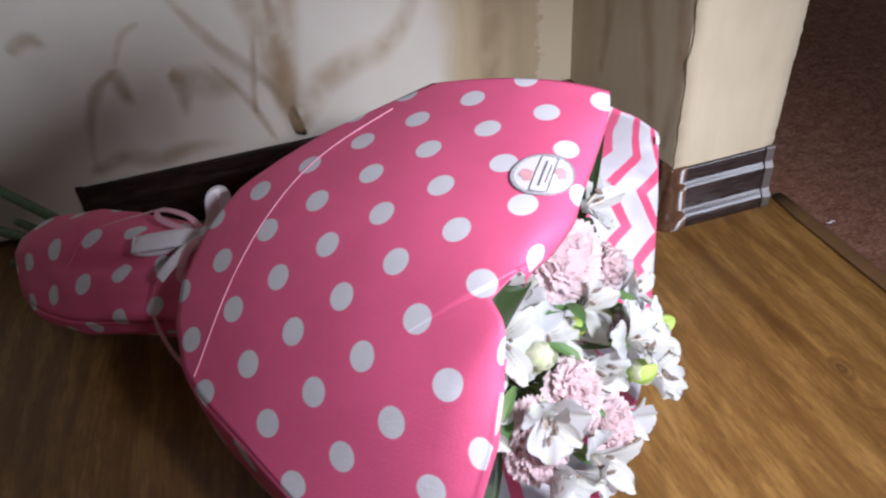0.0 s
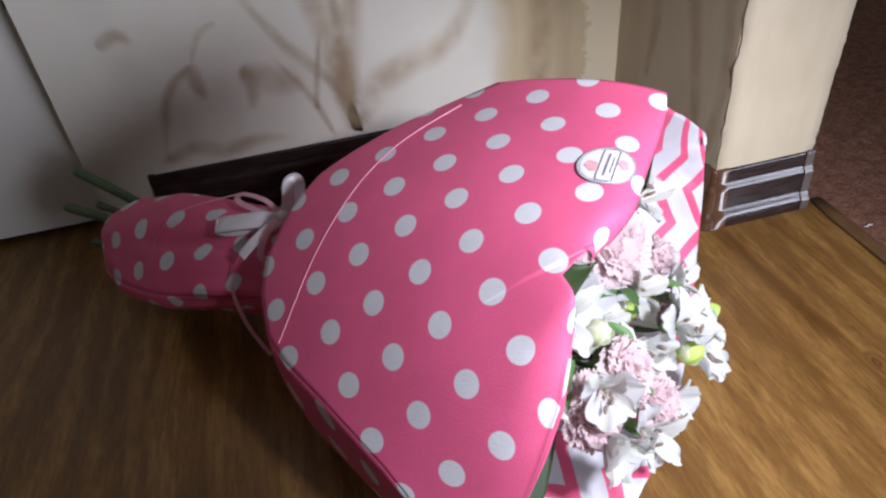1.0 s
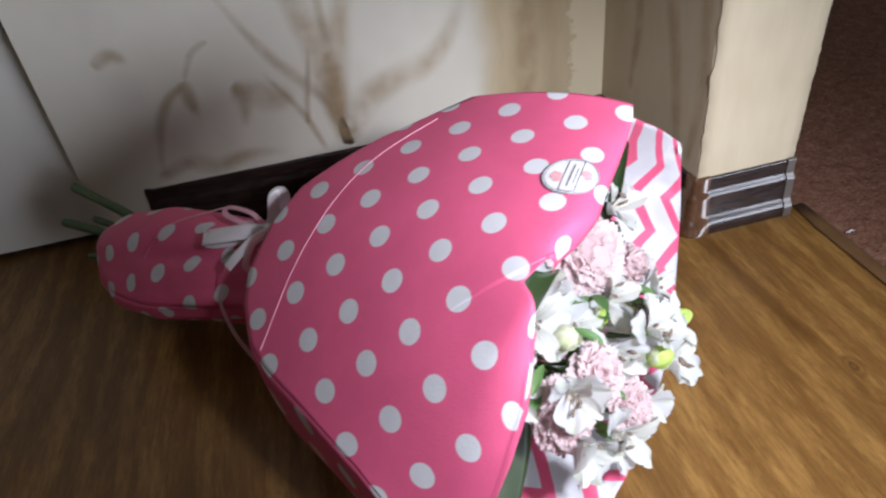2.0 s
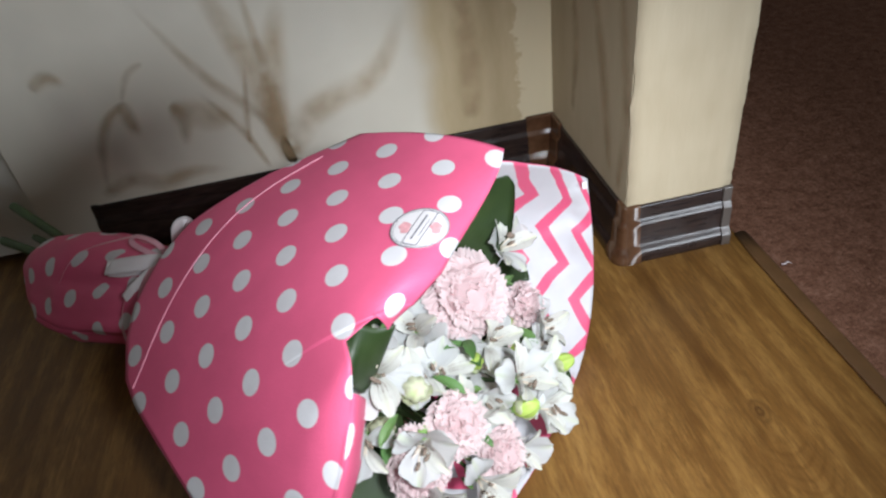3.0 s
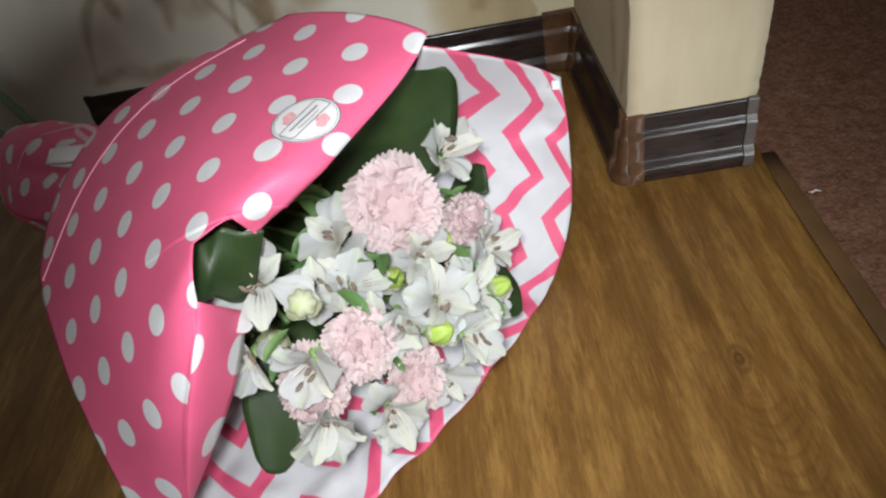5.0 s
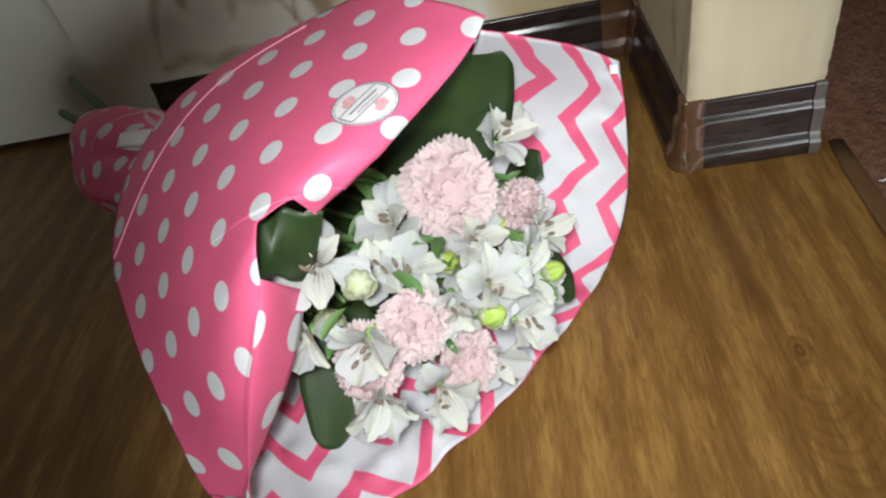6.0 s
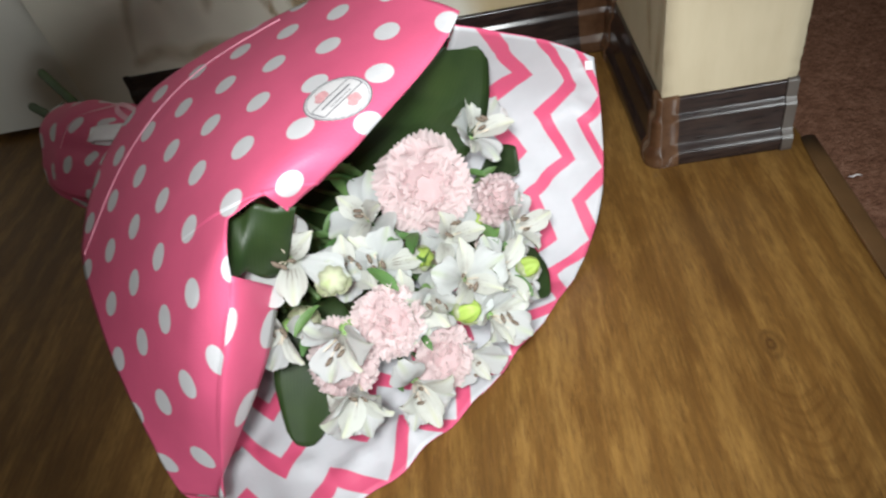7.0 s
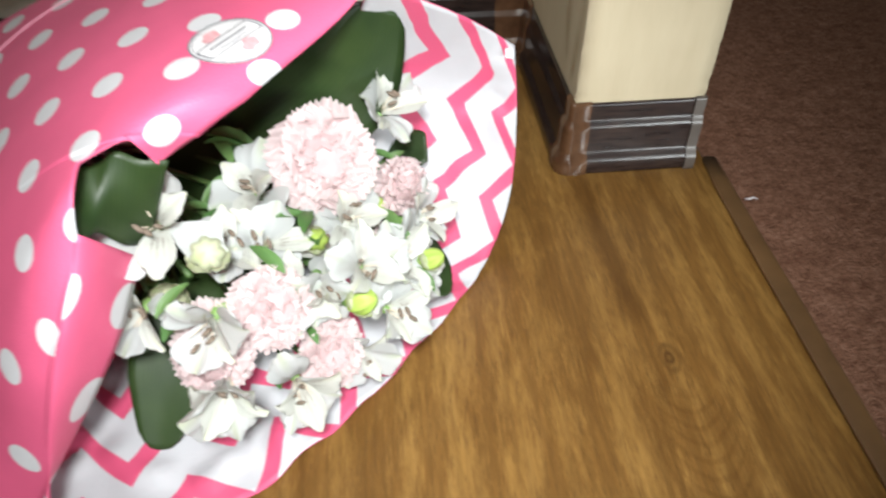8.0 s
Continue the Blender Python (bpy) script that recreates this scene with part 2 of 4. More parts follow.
def box(x0, x1, y0, y1, z0, z1, bevel=0.0):
    bm = bmesh.new()
    bmesh.ops.create_cube(bm, size=1)
    bmesh.ops.scale(bm, vec=(x1 - x0, y1 - y0, z1 - z0), verts=bm.verts)
    bmesh.ops.translate(bm, vec=((x0 + x1) / 2, (y0 + y1) / 2, (z0 + z1) / 2), verts=bm.verts)
    if bevel:
        bmesh.ops.bevel(bm, geom=list(bm.edges), offset=bevel, segments=2, affect="EDGES")
    return bm


def grid(f, nu, nv, uv=None):
    """A sheet: f(a, b) for a, b in 0..1; uv(a, b) gives the UV map."""
    bm = bmesh.new()
    vs = [[bm.verts.new(f(i / nu, j / nv)) for j in range(nv + 1)] for i in range(nu + 1)]
    layer = bm.loops.layers.uv.new("UVMap")
    for i in range(nu):
        for j in range(nv):
            face = bm.faces.new((vs[i][j], vs[i + 1][j], vs[i + 1][j + 1], vs[i][j + 1]))
            for loop, (a, b) in zip(face.loops, ((i, j), (i + 1, j), (i + 1, j + 1), (i, j + 1))):
                loop[layer].uv = uv(a / nu, b / nv) if uv else (a / nu, b / nv)
    return bm


def thicken(ob, depth, offset=-1.0):
    mod = ob.modifiers.new("sheet", "SOLIDIFY")
    mod.thickness, mod.offset = depth, offset
    return ob


def sweep(profile, line, closed=True):
    """A profile of (out, up) pairs swept along poses in line; x of a pose points out and z up."""
    bm = bmesh.new()
    rings = [[bm.verts.new(m @ Vector((a, 0, b))) for a, b in profile] for m in line]
    n = len(profile)
    for r0, r1 in zip(rings, rings[1:]):
        for i in range(n if closed else n - 1):
            bm.faces.new((r0[i], r0[(i + 1) % n], r1[(i + 1) % n], r1[i]))
    if closed:
        bm.faces.new([bm.verts.new(v.co) for v in rings[0][::-1]])
        bm.faces.new([bm.verts.new(v.co) for v in rings[-1]])
    bmesh.ops.recalc_face_normals(bm, faces=bm.faces)
    return bm


def tube(points, radii, sides=8):
    bm = bmesh.new()
    rings = []
    pts = [Vector(p) for p in points]
    for i, p in enumerate(pts):
        d = (pts[min(i + 1, len(pts) - 1)] - pts[max(i - 1, 0)]).normalized()
        q = d.to_track_quat("Z", "Y")
        r = radii if isinstance(radii, (int, float)) else radii[i]
        rings.append([bm.verts.new(p + q @ Vector((r * math.cos(6.2832 * s / sides), r * math.sin(6.2832 * s / sides), 0))) for s in range(sides)])
    for r0, r1 in zip(rings, rings[1:]):
        for s in range(sides):
            bm.faces.new((r0[s], r0[(s + 1) % sides], r1[(s + 1) % sides], r1[s]))
    bm.faces.new(rings[0][::-1])
    bm.faces.new(rings[-1])
    return bm


def spline(points, t):
    """Catmull-Rom through points, t in 0..1."""
    pts = [Vector(p) for p in points]
    s = min(max(t, 0), 1) * (len(pts) - 1)
    i = min(int(s), len(pts) - 2)
    f = s - i
    p0, p1, p2, p3 = pts[max(i - 1, 0)], pts[i], pts[i + 1], pts[min(i + 2, len(pts) - 1)]
    return 0.5 * (2 * p1 + (p2 - p0) * f + (2 * p0 - 5 * p1 + 4 * p2 - p3) * f * f + (3 * p1 - p0 - 3 * p2 + p3) * f ** 3)


def curve1(knots, x):
    return float(np.interp(x, [k[0] for k in knots], [k[1] for k in knots]))


def setting(name, bm, material, label, category, smooth=False):
    return tagged(make(name, bm, material, None, smooth), label, category, "", "structure")


# ---- the room ----
WALL_Y = 0.232      # face of the papered wall
COL_X = -0.105      # side face of the pier
COL_Y = 0.009       # front face of the pier
COL_R = 0.004       # doorway face of the pier

setting("wall_north", box(-0.738, COL_X, WALL_Y, WALL_Y + 0.14, -0.02, 2.5), WALLPAPER, "pale wallpaper with faded brown branches above dark baseboard", "wall")
setting("wall_pier", box(COL_X, COL_R, COL_Y, WALL_Y + 0.14, -0.02, 2.5, 0.0015), STRAW, "straw-coloured papered pier at the doorway corner", "wall")
setting("wall_over_door", box(-1.7, -0.738, WALL_Y, WALL_Y + 0.14, 2.05, 2.5), WALL_PLAIN, "plain painted wall above the white door", "wall")
setting("wall_west", box(-1.84, -1.7, -2.3, 0.372, -0.02, 2.5), WALL_PLAIN, "plain papered side wall of the room", "wall")
setting("wall_south_left", box(-1.7, 0.5, -2.3, -2.16, -0.02, 2.5), WALL_PLAIN, "plain papered wall beside the window", "wall")
setting("wall_south_right", box(1.9, 2.0, -2.3, -2.16, -0.02, 2.5), WALL_PLAIN, "plain papered wall beside the window", "wall")
setting("wall_south_sill", box(0.5, 1.9, -2.3, -2.16, -0.02, 0.06), WALL_PLAIN, "plain papered wall under the window", "wall")
setting("wall_south_head", box(0.5, 1.9, -2.3, -2.16, 1.4, 2.5), WALL_PLAIN, "plain papered wall over the window", "wall")
setting("wall_east", box(2.0, 2.14, -2.3, 2.6, -0.02, 2.5), WALL_PLAIN, "plain papered side wall of the carpeted room", "wall")
setting("wall_far", box(0.004, 2.0, 2.46, 2.6, -0.02, 2.5), WALL_PLAIN, "plain far wall of the carpeted room", "wall")
setting("wall_far_side", box(-0.136, 0.004, 0.372, 2.6, -0.02, 2.5), WALL_PLAIN, "plain side wall of the carpeted room", "wall")
setting("ceiling", box(-1.84, 2.14, -2.3, 2.6, 2.5, 2.6), CEILING, "white painted ceiling", "ceiling")

# printed branches and petals on the wallpaper, each a thin tapered stroke
def stroke(points, width, y):
    pts = [(x, y, z) for x, z in points]

    def f(a, b):
        p, q = spline(pts, max(a - 0.01, 0)), spline(pts, min(a + 0.01, 1))
        d = (q - p).normalized()
        side = Vector((-d.z, 0, d.x))
        w = 1.5 * width * (0.35 + 0.65 * math.sin(math.pi * min(1, a * 0.9 + 0.1)))
        return spline(pts, a) + side * (b - 0.5) * w
    return grid(f, 24, 6)


PRINT = bpy.data.objects["wall_north"]
BRANCHES = [
    ([(-0.433, 0.07), (-0.439, 0.136), (-0.445, 0.185), (-0.460, 0.235), (-0.485, 0.31)], 0.036),
    ([(-0.433, 0.07), (-0.438, 0.149), (-0.424, 0.20), (-0.401, 0.27)], 0.036),
    ([(-0.433, 0.07), (-0.436, 0.14), (-0.436, 0.21), (-0.440, 0.30)], 0.014),
    ([(-0.433, 0.07), (-0.449, 0.129), (-0.472, 0.16), (-0.497, 0.19), (-0.521, 0.23), (-0.552, 0.29)], 0.015),
    ([(-0.434, 0.072), (-0.420, 0.10), (-0.400, 0.125), (-0.369, 0.141), (-0.326, 0.155), (-0.296, 0.187), (-0.268, 0.25)], 0.034),
    ([(-0.460, 0.068), (-0.474, 0.112), (-0.489, 0.142), (-0.515, 0.182)], 0.010),
    ([(-0.476, 0.107), (-0.469, 0.142), (-0.455, 0.202)], 0.008),
    ([(-0.557, 0.222), (-0.578, 0.211), (-0.595, 0.181)], 0.009),
    ([(-0.595, 0.181), (-0.617, 0.165), (-0.635, 0.134), (-0.651, 0.078)], 0.013),
    ([(-0.595, 0.185), (-0.594, 0.165), (-0.590, 0.140)], 0.018),
    ([(-0.546, 0.172), (-0.537, 0.152), (-0.546, 0.118)], 0.018),
    ([(-0.660, 0.076), (-0.619, 0.090), (-0.587, 0.080), (-0.548, 0.086), (-0.500, 0.08)], 0.022),
    ([(-0.550, 0.166), (-0.511, 0.150), (-0.480, 0.142)], 0.034),
    ([(-0.676, 0.214), (-0.656, 0.224), (-0.640, 0.212)], 0.016),
    ([(-0.210, 0.08), (-0.205, 0.16), (-0.215, 0.28)], 0.030),
]
for i, (line, width) in enumerate(BRANCHES):
    part("printed_branch", stroke(line, width, WALL_Y - 0.0008 - 0.00012 * i), BRUSH, PRINT)
for i, (x, z, w, h) in enumerate(((-0.655, 0.180, 0.075, 0.11), (-0.618, 0.125, 0.06, 0.11), (-0.570, 0.130, 0.06, 0.11), (-0.665, 0.27, 0.08, 0.09), (-0.52, 0.30, 0.10, 0.10), (-0.36, 0.22, 0.12, 0.14))):
    part("printed_petal", grid(lambda a, b: Vector((x + (a - 0.5) * w, WALL_Y - 0.0001 - 0.0001 * i, z + (b - 0.5) * h)), 2, 2), PETAL_PRINT, PRINT)


def side_stroke(points, width):
    pts = [(COL_X - 0.0006, y, z) for y, z in points]

    def f(a, b):
        p, q = spline(pts, max(a - 0.01, 0)), spline(pts, min(a + 0.01, 1))
        d = (q - p).normalized()
        return spline(pts, a) + Vector((0, -d.z, d.y)) * (b - 0.5) * width * (0.4 + 0.6 * math.sin(math.pi * a))
    return grid(f, 16, 4)


PIER = bpy.data.objects["wall_pier"]
for line, width in (([(0.03, 0.07), (0.02, 0.18), (0.05, 0.32)], 0.03), ([(0.05, 0.08), (0.08, 0.2), (0.13, 0.33)], 0.035), ([(0.16, 0.1), (0.15, 0.2), (0.18, 0.3)], 0.03)):
    part("printed_branch", side_stroke(line, width), BRUSH, PIER)

# wallpaper skin on the pier's front, with ragged cut edges
def skin(a, b):
    z = 0.066 + 2.3 * a ** 2.2
    jag = lambda q: 0.0022 * noise.noise(Vector((q, z * 38, 0))) + 0.0012 * noise.noise(Vector((q + 5, z * 130, 0)))
    x0, x1 = COL_X - 0.0005 + jag(1.0), COL_R + 0.0015 + jag(9.0)
    return Vector((x0 + (x1 - x0) * b, COL_Y - 0.0012 + 0.0006 * noise.noise(Vector((b * 3, z * 20, 4))), z))


paper = part("wallpaper_skin", grid(skin, 160, 8), STRAW, PIER, "straw wallpaper with ragged edges")
thicken(paper, 0.001, 0.0)

# the white door at the end of the wall, closed, with its hinge
door = thing("door", Matrix.Identity(4), "closed off-white flat door with a dark joint at its hinge side", "door", "", "structure")
part("panel", box(-1.62, -0.744, 0.256, 0.296, 0.008, 2.04, 0.003), DOOR_WHITE, door, "", False)
part("joint", box(-0.7435, -0.7405, 0.262, 0.29, 0.0, 2.04), GAP, door, "dark joint", False)
hinge = part("hinge", tube([(-0.741, 0.246, 0.262), (-0.741, 0.246, 0.342)], 0.006, 12), METAL, door, "dull steel hinge barrel")
part("leaf", box(-0.757, -0.744, 0.251, 0.2555, 0.262, 0.342), METAL, hinge, "", False)
setting("door_frame", box(-1.7, -1.624, WALL_Y, 0.372, 0.0, 2.05), DOOR_WHITE, "off-white painted door frame", "door frame")

# baseboard profile: two rolls and a hollow between them
PROFILE = [(0, 0), (0.0122, 0), (0.0128, 0.0012), (0.0128, 0.0115), (0.0122, 0.0132), (0.0104, 0.0162), (0.0082, 0.0194), (0.0074, 0.0212), (0.0070, 0.0425),
           (0.0066, 0.0442), (0.0054, 0.0464), (0.0038, 0.0490), (0.0032, 0.0506), (0.0030, 0.0630), (0.0022, 0.0652), (0, 0.066)]


def along_y(out, x, y0, y1):
    """Poses whose x points out of the wall (out = -1 or 1), swept along y."""
    return [Matrix(((out, 0, 0, x), (0, 1, 0, y), (0, 0, 1, 0), (0, 0, 0, 1))) for y in (y0, y1)]


def along_x(y, x0, x1):
    return [Matrix(((0, 1, 0, x), (-1, 0, 0, y), (0, 0, 1, 0), (0, 0, 0, 1))) for x in (x0, x1)]


def fat(by, up=0.0015):
    return [(a + (by if a > 0 else 0), b + (up if b > 0.06 else 0)) for a, b in PROFILE]


bb = tagged(make("baseboard_wall", sweep(PROFILE, along_x(WALL_Y, -0.674, COL_X - 0.022)), BASEBOARD), "glossy dark brown plastic baseboard along the papered wall", "baseboard", "baseboards", "structure")
part("end_cap", sweep(fat(0.001), along_x(WALL_Y, -0.677, -0.670)), BASEBOARD, bb, "dark end cap")
bs = tagged(make("baseboard_side", sweep(PROFILE, along_y(-1, COL_X, COL_Y + 0.006, WALL_Y - 0.022)), BASEBOARD), "glossy dark brown plastic baseboard along the pier's side", "baseboard", "baseboards", "structure")
bf = tagged(make("baseboard_pier", sweep(PROFILE, along_x(COL_Y, COL_X + 0.012, COL_R - 0.004)), BASEBOARD), "glossy dark brown plastic baseboard on the pier's front", "baseboard", "baseboards", "structure")
part("end_cap", sweep(fat(0.0016), along_x(COL_Y, COL_R - 0.006, COL_R + 0.003)), CAP, bf, "scuffed grey-brown end cap")


def corner_piece(cx, cy, a0, a1, by, steps=8):
    ps = []
    for i in range(steps + 1):
        a = radians(a0 + (a1 - a0) * i / steps)
        ps.append(Matrix(((math.cos(a), -math.sin(a), 0, cx), (math.sin(a), math.cos(a), 0, cy), (0, 0, 1, 0), (0, 0, 0, 1))))
    return ps


# outer corner: sleeve that turns round the pier's edge
outer = [m for m in along_y(-1, COL_X, COL_Y + 0.012, COL_Y)] + corner_piece(COL_X, COL_Y, 180, 270, 0) + along_x(COL_Y, COL_X, COL_X + 0.014)
part("outer_corner", sweep(fat(0.0014), outer), CONNECTOR, bf, "glossy mid-brown plastic corner sleeve")
inner = along_x(WALL_Y, COL_X - 0.036, COL_X - 0.001)
part("inner_corner", sweep(fat(0.0014, 0.003), inner), CONNECTOR, bb, "glossy mid-brown plastic corner sleeve")
part("inner_corner", sweep(fat(0.0014, 0.003), along_y(-1, COL_X, WALL_Y - 0.036, WALL_Y - 0.001)), CONNECTOR, bs, "glossy mid-brown plastic corner sleeve")

# ---- floor ----
floor = setting("floor", box(-1.84, 0.022, -2.3, 0.372, -0.04, 0.0), OAK, "golden brown oak-print vinyl floor with a knot", "floor")
carpet = setting("carpet", grid(lambda a, b: Vector((0.021 + 2.0 * a, -2.3 + 4.9 * b, 0.002)), 2, 2), CARPET, "worn reddish brown carpet in the next room", "carpet")


def threshold(a, b):
    y = -2.2 + 2.204 * a
    wide = min(1.0, 0.75 + (0.004 - y) * 6)
    ragged = 0.0016 * noise.noise(Vector((y * 60, b * 2, 1.0)))
    return Vector((0.029 + 0.02 * y - 0.013 * (1 - b) * wide + 0.0012 * math.sin(5 * y) + ragged * b, y, 0.0008 + 0.0012 * math.sin(math.pi * b)))


strip = tagged(make("threshold", grid(threshold, 60, 8), STRIP), "dark worn wooden threshold strip at the carpet's edge", "threshold", "", "structure")
thicken(strip, 0.004)

# ---- the bouquet ----
# gift paper as a smooth sheet over its dot lattice (u, v)
SHEET = [(-0.4101, -0.1523, 0.2083), (0.1353, -0.0168, 0.0543), (0.0072, 0.1105, 0.016), (0.0115, 0.002, -0.0281), (0.0196, 0.0053, -0.0327),
         (0.0042, 0.0013, -0.0098), (0.0005, -0.0002, -0.0109), (-0.0084, -0.0052, 0.017), (-0.0039, -0.0054, 0.0085), (-0.0044, -0.0015, 0.0021),
         (-0.0022, 0.0009, -0.0003), (-0.0133, -0.0019, 0.0271), (-0.0037, -0.0031, 0.0122), (-0.0049, -0.0022, 0.0086), (0.0012, 0.0022, -0.0024)]


EDGE = [(-5.9, -5.95), (-4.8, -4.38), (-3.98, -3.02), (-3.11, -2.09), (-2.44, -1.0), (-2.08, -0.56), (-1.49, -0.12), (-1.0, 0.12), (1.2, 1.22), (3.0, -1.5)]
BEND = [(-5.8, 0.0), (-4.5, 0.15), (-3.1, 0.45), (-2.3, 0.9), (-1.0, 0.6), (0.8, 0.0)]


def sheet(u, v):
    a, b = (u + 3) / 4, v / 3
    terms = (1, a, b, a * a, a * b, b * b, a ** 3, a * a * b, a * b * b, b ** 3, a ** 4, a ** 3 * b, a * a * b * b, a * b ** 3, b ** 4)
    p = sum((t * Vector(c) for t, c in zip(terms, SHEET)), Vector())
    near = 1 - (curve1(EDGE, v) - u)
    if near > 0:
        p += Vector((-0.008, 0.017, -0.015)) * curve1(BEND, v) * min(near, 1.2) ** 2
    # the flap's tip droops and the edge of the notch stands proud
    droop = 0.014 * math.exp(-((u + 0.8) ** 2 + (v + 2.5) ** 2) / 0.36) - 0.009 * math.exp(-((u + 2.1) ** 2 + (v + 2.65) ** 2) / 0.45)
    return p + Vector((-0.31, 0.75, -0.58)) * droop


U_RIGHT = [(-5.9, -5.7), (-5.5, -5.2), (-5.0, -4.45), (-4.5, -3.55), (-4.0, -2.75), (-3.5, -2.25), (-3.11, -2.05), (-2.25, -2.03), (-2.08, -1.46), (-2.075, -0.56), (-1.49, -0.12), (-1.0, 0.12), (1.2, 1.22), (3.0, -1.5)]
U_LEFT = [(-5.9, -6.42), (-5.2, -6.15), (-4.6, -5.97), (-4.0, -5.93), (-3.4, -6.05), (-2.8, -6.27), (-2.2, -6.52), (-1.6, -6.82), (-1.0, -7.13), (-0.4, -7.33), (0.48, -7.27), (1.13, -7.0), (1.9, -6.2), (2.4, -5.4), (2.85, -3.5), (3.02, -1.6)]


V_LIST = sorted([-5.85 + 8.85 * i / 88 for i in range(89)] + [-3.11, -2.25, -2.08, -2.075])


def front(a, b):
    v = V_LIST[round(b * (len(V_LIST) - 1))]
    u0, u1 = curve1(U_LEFT, v), curve1(U_RIGHT, v)
    return u0 + (u1 - u0) * a, v


bouquet = thing("bouquet", pose(-0.42, -0.12, 0.0), "carnation and alstroemeria bouquet in pink dotted paper on the floor", "bouquet")
INV = bouquet.matrix_world.inverted()


def place(bm):
    bmesh.ops.transform(bm, matrix=INV, verts=bm.verts)
    return bm


def bpart(name, bm, material, label="", parent=None, smooth=True):
    return part(name, place(bm), material, bouquet if parent is None else parent, label, smooth)


wrap = bpart("front_paper", grid(lambda a, b: sheet(*front(a, b)), 60, len(V_LIST) - 1, front), DOTS, "pink gift paper with white polka dots")
thicken(wrap, 0.0006)


# the pointed corner of the front paper beside the notch
P1, P2, P3 = (-1.46, -2.03), (-1.0, -2.44), (-0.53, -2.03)


def corner_uv(a, b):
    return tuple(p + (q - p) * b + (r - p) * a * (1 - b) for p, q, r in zip(P1, P2, P3))


tip = bpart("paper_corner", grid(lambda a, b: sheet(*corner_uv(a, b)) + Vector((-0.0002, -0.0003, 0.0005)), 10, 8, corner_uv), DOTS)
thicken(tip, 0.0003)


# the paper turns down at the shoulder and the back, to the floor
def shoulder(a, b):
    v = -5.6 + 8.2 * a
    u = curve1(U_LEFT, v)
    p = sheet(u, v)
    inward = Vector((-0.42, -0.10, 0)) - p
    inward.z = 0
    q = p + inward.normalized() * 0.02 * b * b + Vector((0, 0, -p.z * b))
    q += (-inward.normalized()) * 0.002 * math.sin(math.pi * b)
    return q


side = bpart("side_paper", grid(shoulder, 60, 10, lambda a, b: (curve1(U_LEFT, -5.6 + 8.2 * a) - 3 * b, -5.6 + 8.2 * a)), DOTS)
thicken(side, 0.0006)


def back(a, b):
    u = -5.1 + 5.3 * a
    v = curve1([(-5.1, 2.4), (-3.5, 2.85), (-1.6, 3.0), (1.22, 1.2)], u)
    p = sheet(u, v)
    out = Vector((0.05, 0.11, 0)).lerp(Vector((0.07, 0.11, 0)), a) * (b * (1 - 0.35 * b))
    return p + out + Vector((0, 0, -p.z * b))


rear = bpart("rear_paper", grid(back, 40, 10, lambda a, b: (-5.1 + 5.3 * a, 3 + 5 * b)), DOTS)
thicken(rear, 0.0006)

# the inner sheet with zigzag stripes: rim and root
RIM = [(-0.173, -0.058, 0.155), (-0.168, -0.062, 0.10), (-0.172, -0.075, 0.04), (-0.195, -0.113, 0.006), (-0.242, -0.178, 0.004), (-0.281, -0.220, 0.004), (-0.322, -0.261, 0.004), (-0.364, -0.290, 0.005), (-0.415, -0.306, 0.004), (-0.470, -0.300, 0.003)]
ROOT = [(-0.262, -0.128, 0.231), (-0.288, -0.086, 0.16), (-0.305, -0.092, 0.09), (-0.320, -0.120, 0.035), (-0.340, -0.140, 0.022), (-0.36, -0.15, 0.020), (-0.39, -0.16, 0.020), (-0.42, -0.17, 0.020), (-0.455, -0.18, 0.020), (-0.49, -0.19, 0.012)]


def inner_sheet(a, b):
    p, q = spline(RIM, a), spline(ROOT, a)
    r = p.lerp(q, b)
    back_side = max(0.0, 1 - a * 2.6)
    r += Vector((0.024, 0.028, -0.012)) * math.sin(math.pi * b) * back_side * min(1.0, 0.3 + a * 7)
    r.z += 0.004 * math.sin(14 * a + 5 * b) * (1 - b) * (0.4 + 0.6 * (1 - back_side)) * b + (0.003 * math.sin(31 * a) + 0.003 * math.sin(67 * a + 1)) * (1 - b) ** 2 * (a > 0.35)
    w = noise.noise(r * 16) * 0.6 + abs(noise.noise(r * 42 + Vector((3, 1, 7)))) * 1.0 - 0.2
    soft = 0.013 * (1 - 0.5 * b) * min(1.0, 0.25 + b * 4)
    r += Vector((-0.5, -0.6, 0.6)) * w * soft * back_side + Vector((0, 0, max(0.0, w) * soft * (1 - back_side)))
    r.z = max(r.z, 0.002)
    return r


def rim_length():
    pts = [spline(RIM, i / 100) for i in range(101)]
    out = [0.0]
    for p, q in zip(pts, pts[1:]):
        out.append(out[-1] + (q - p).length)
    return out


RIM_LENGTH = rim_length()


def inner_uv(a, b):
    s = float(np.interp(a * 100, range(101), RIM_LENGTH))
    return s, b * (spline(RIM, a) - spline(ROOT, a)).length


zig = bpart("lining_paper", grid(inner_sheet, 90, 30, inner_uv), [BACKING, ZIGZAG], "white lining paper with pink zigzag stripes")
mod = thicken(zig, 0.0010).modifiers[0]
mod.material_offset, mod.material_offset_rim = 1, 0

# the edge of the front paper folded inwards
def fold_line(a):
    v = -3.11 - 2.7 * a
    return sheet(curve1(U_RIGHT, v), v)


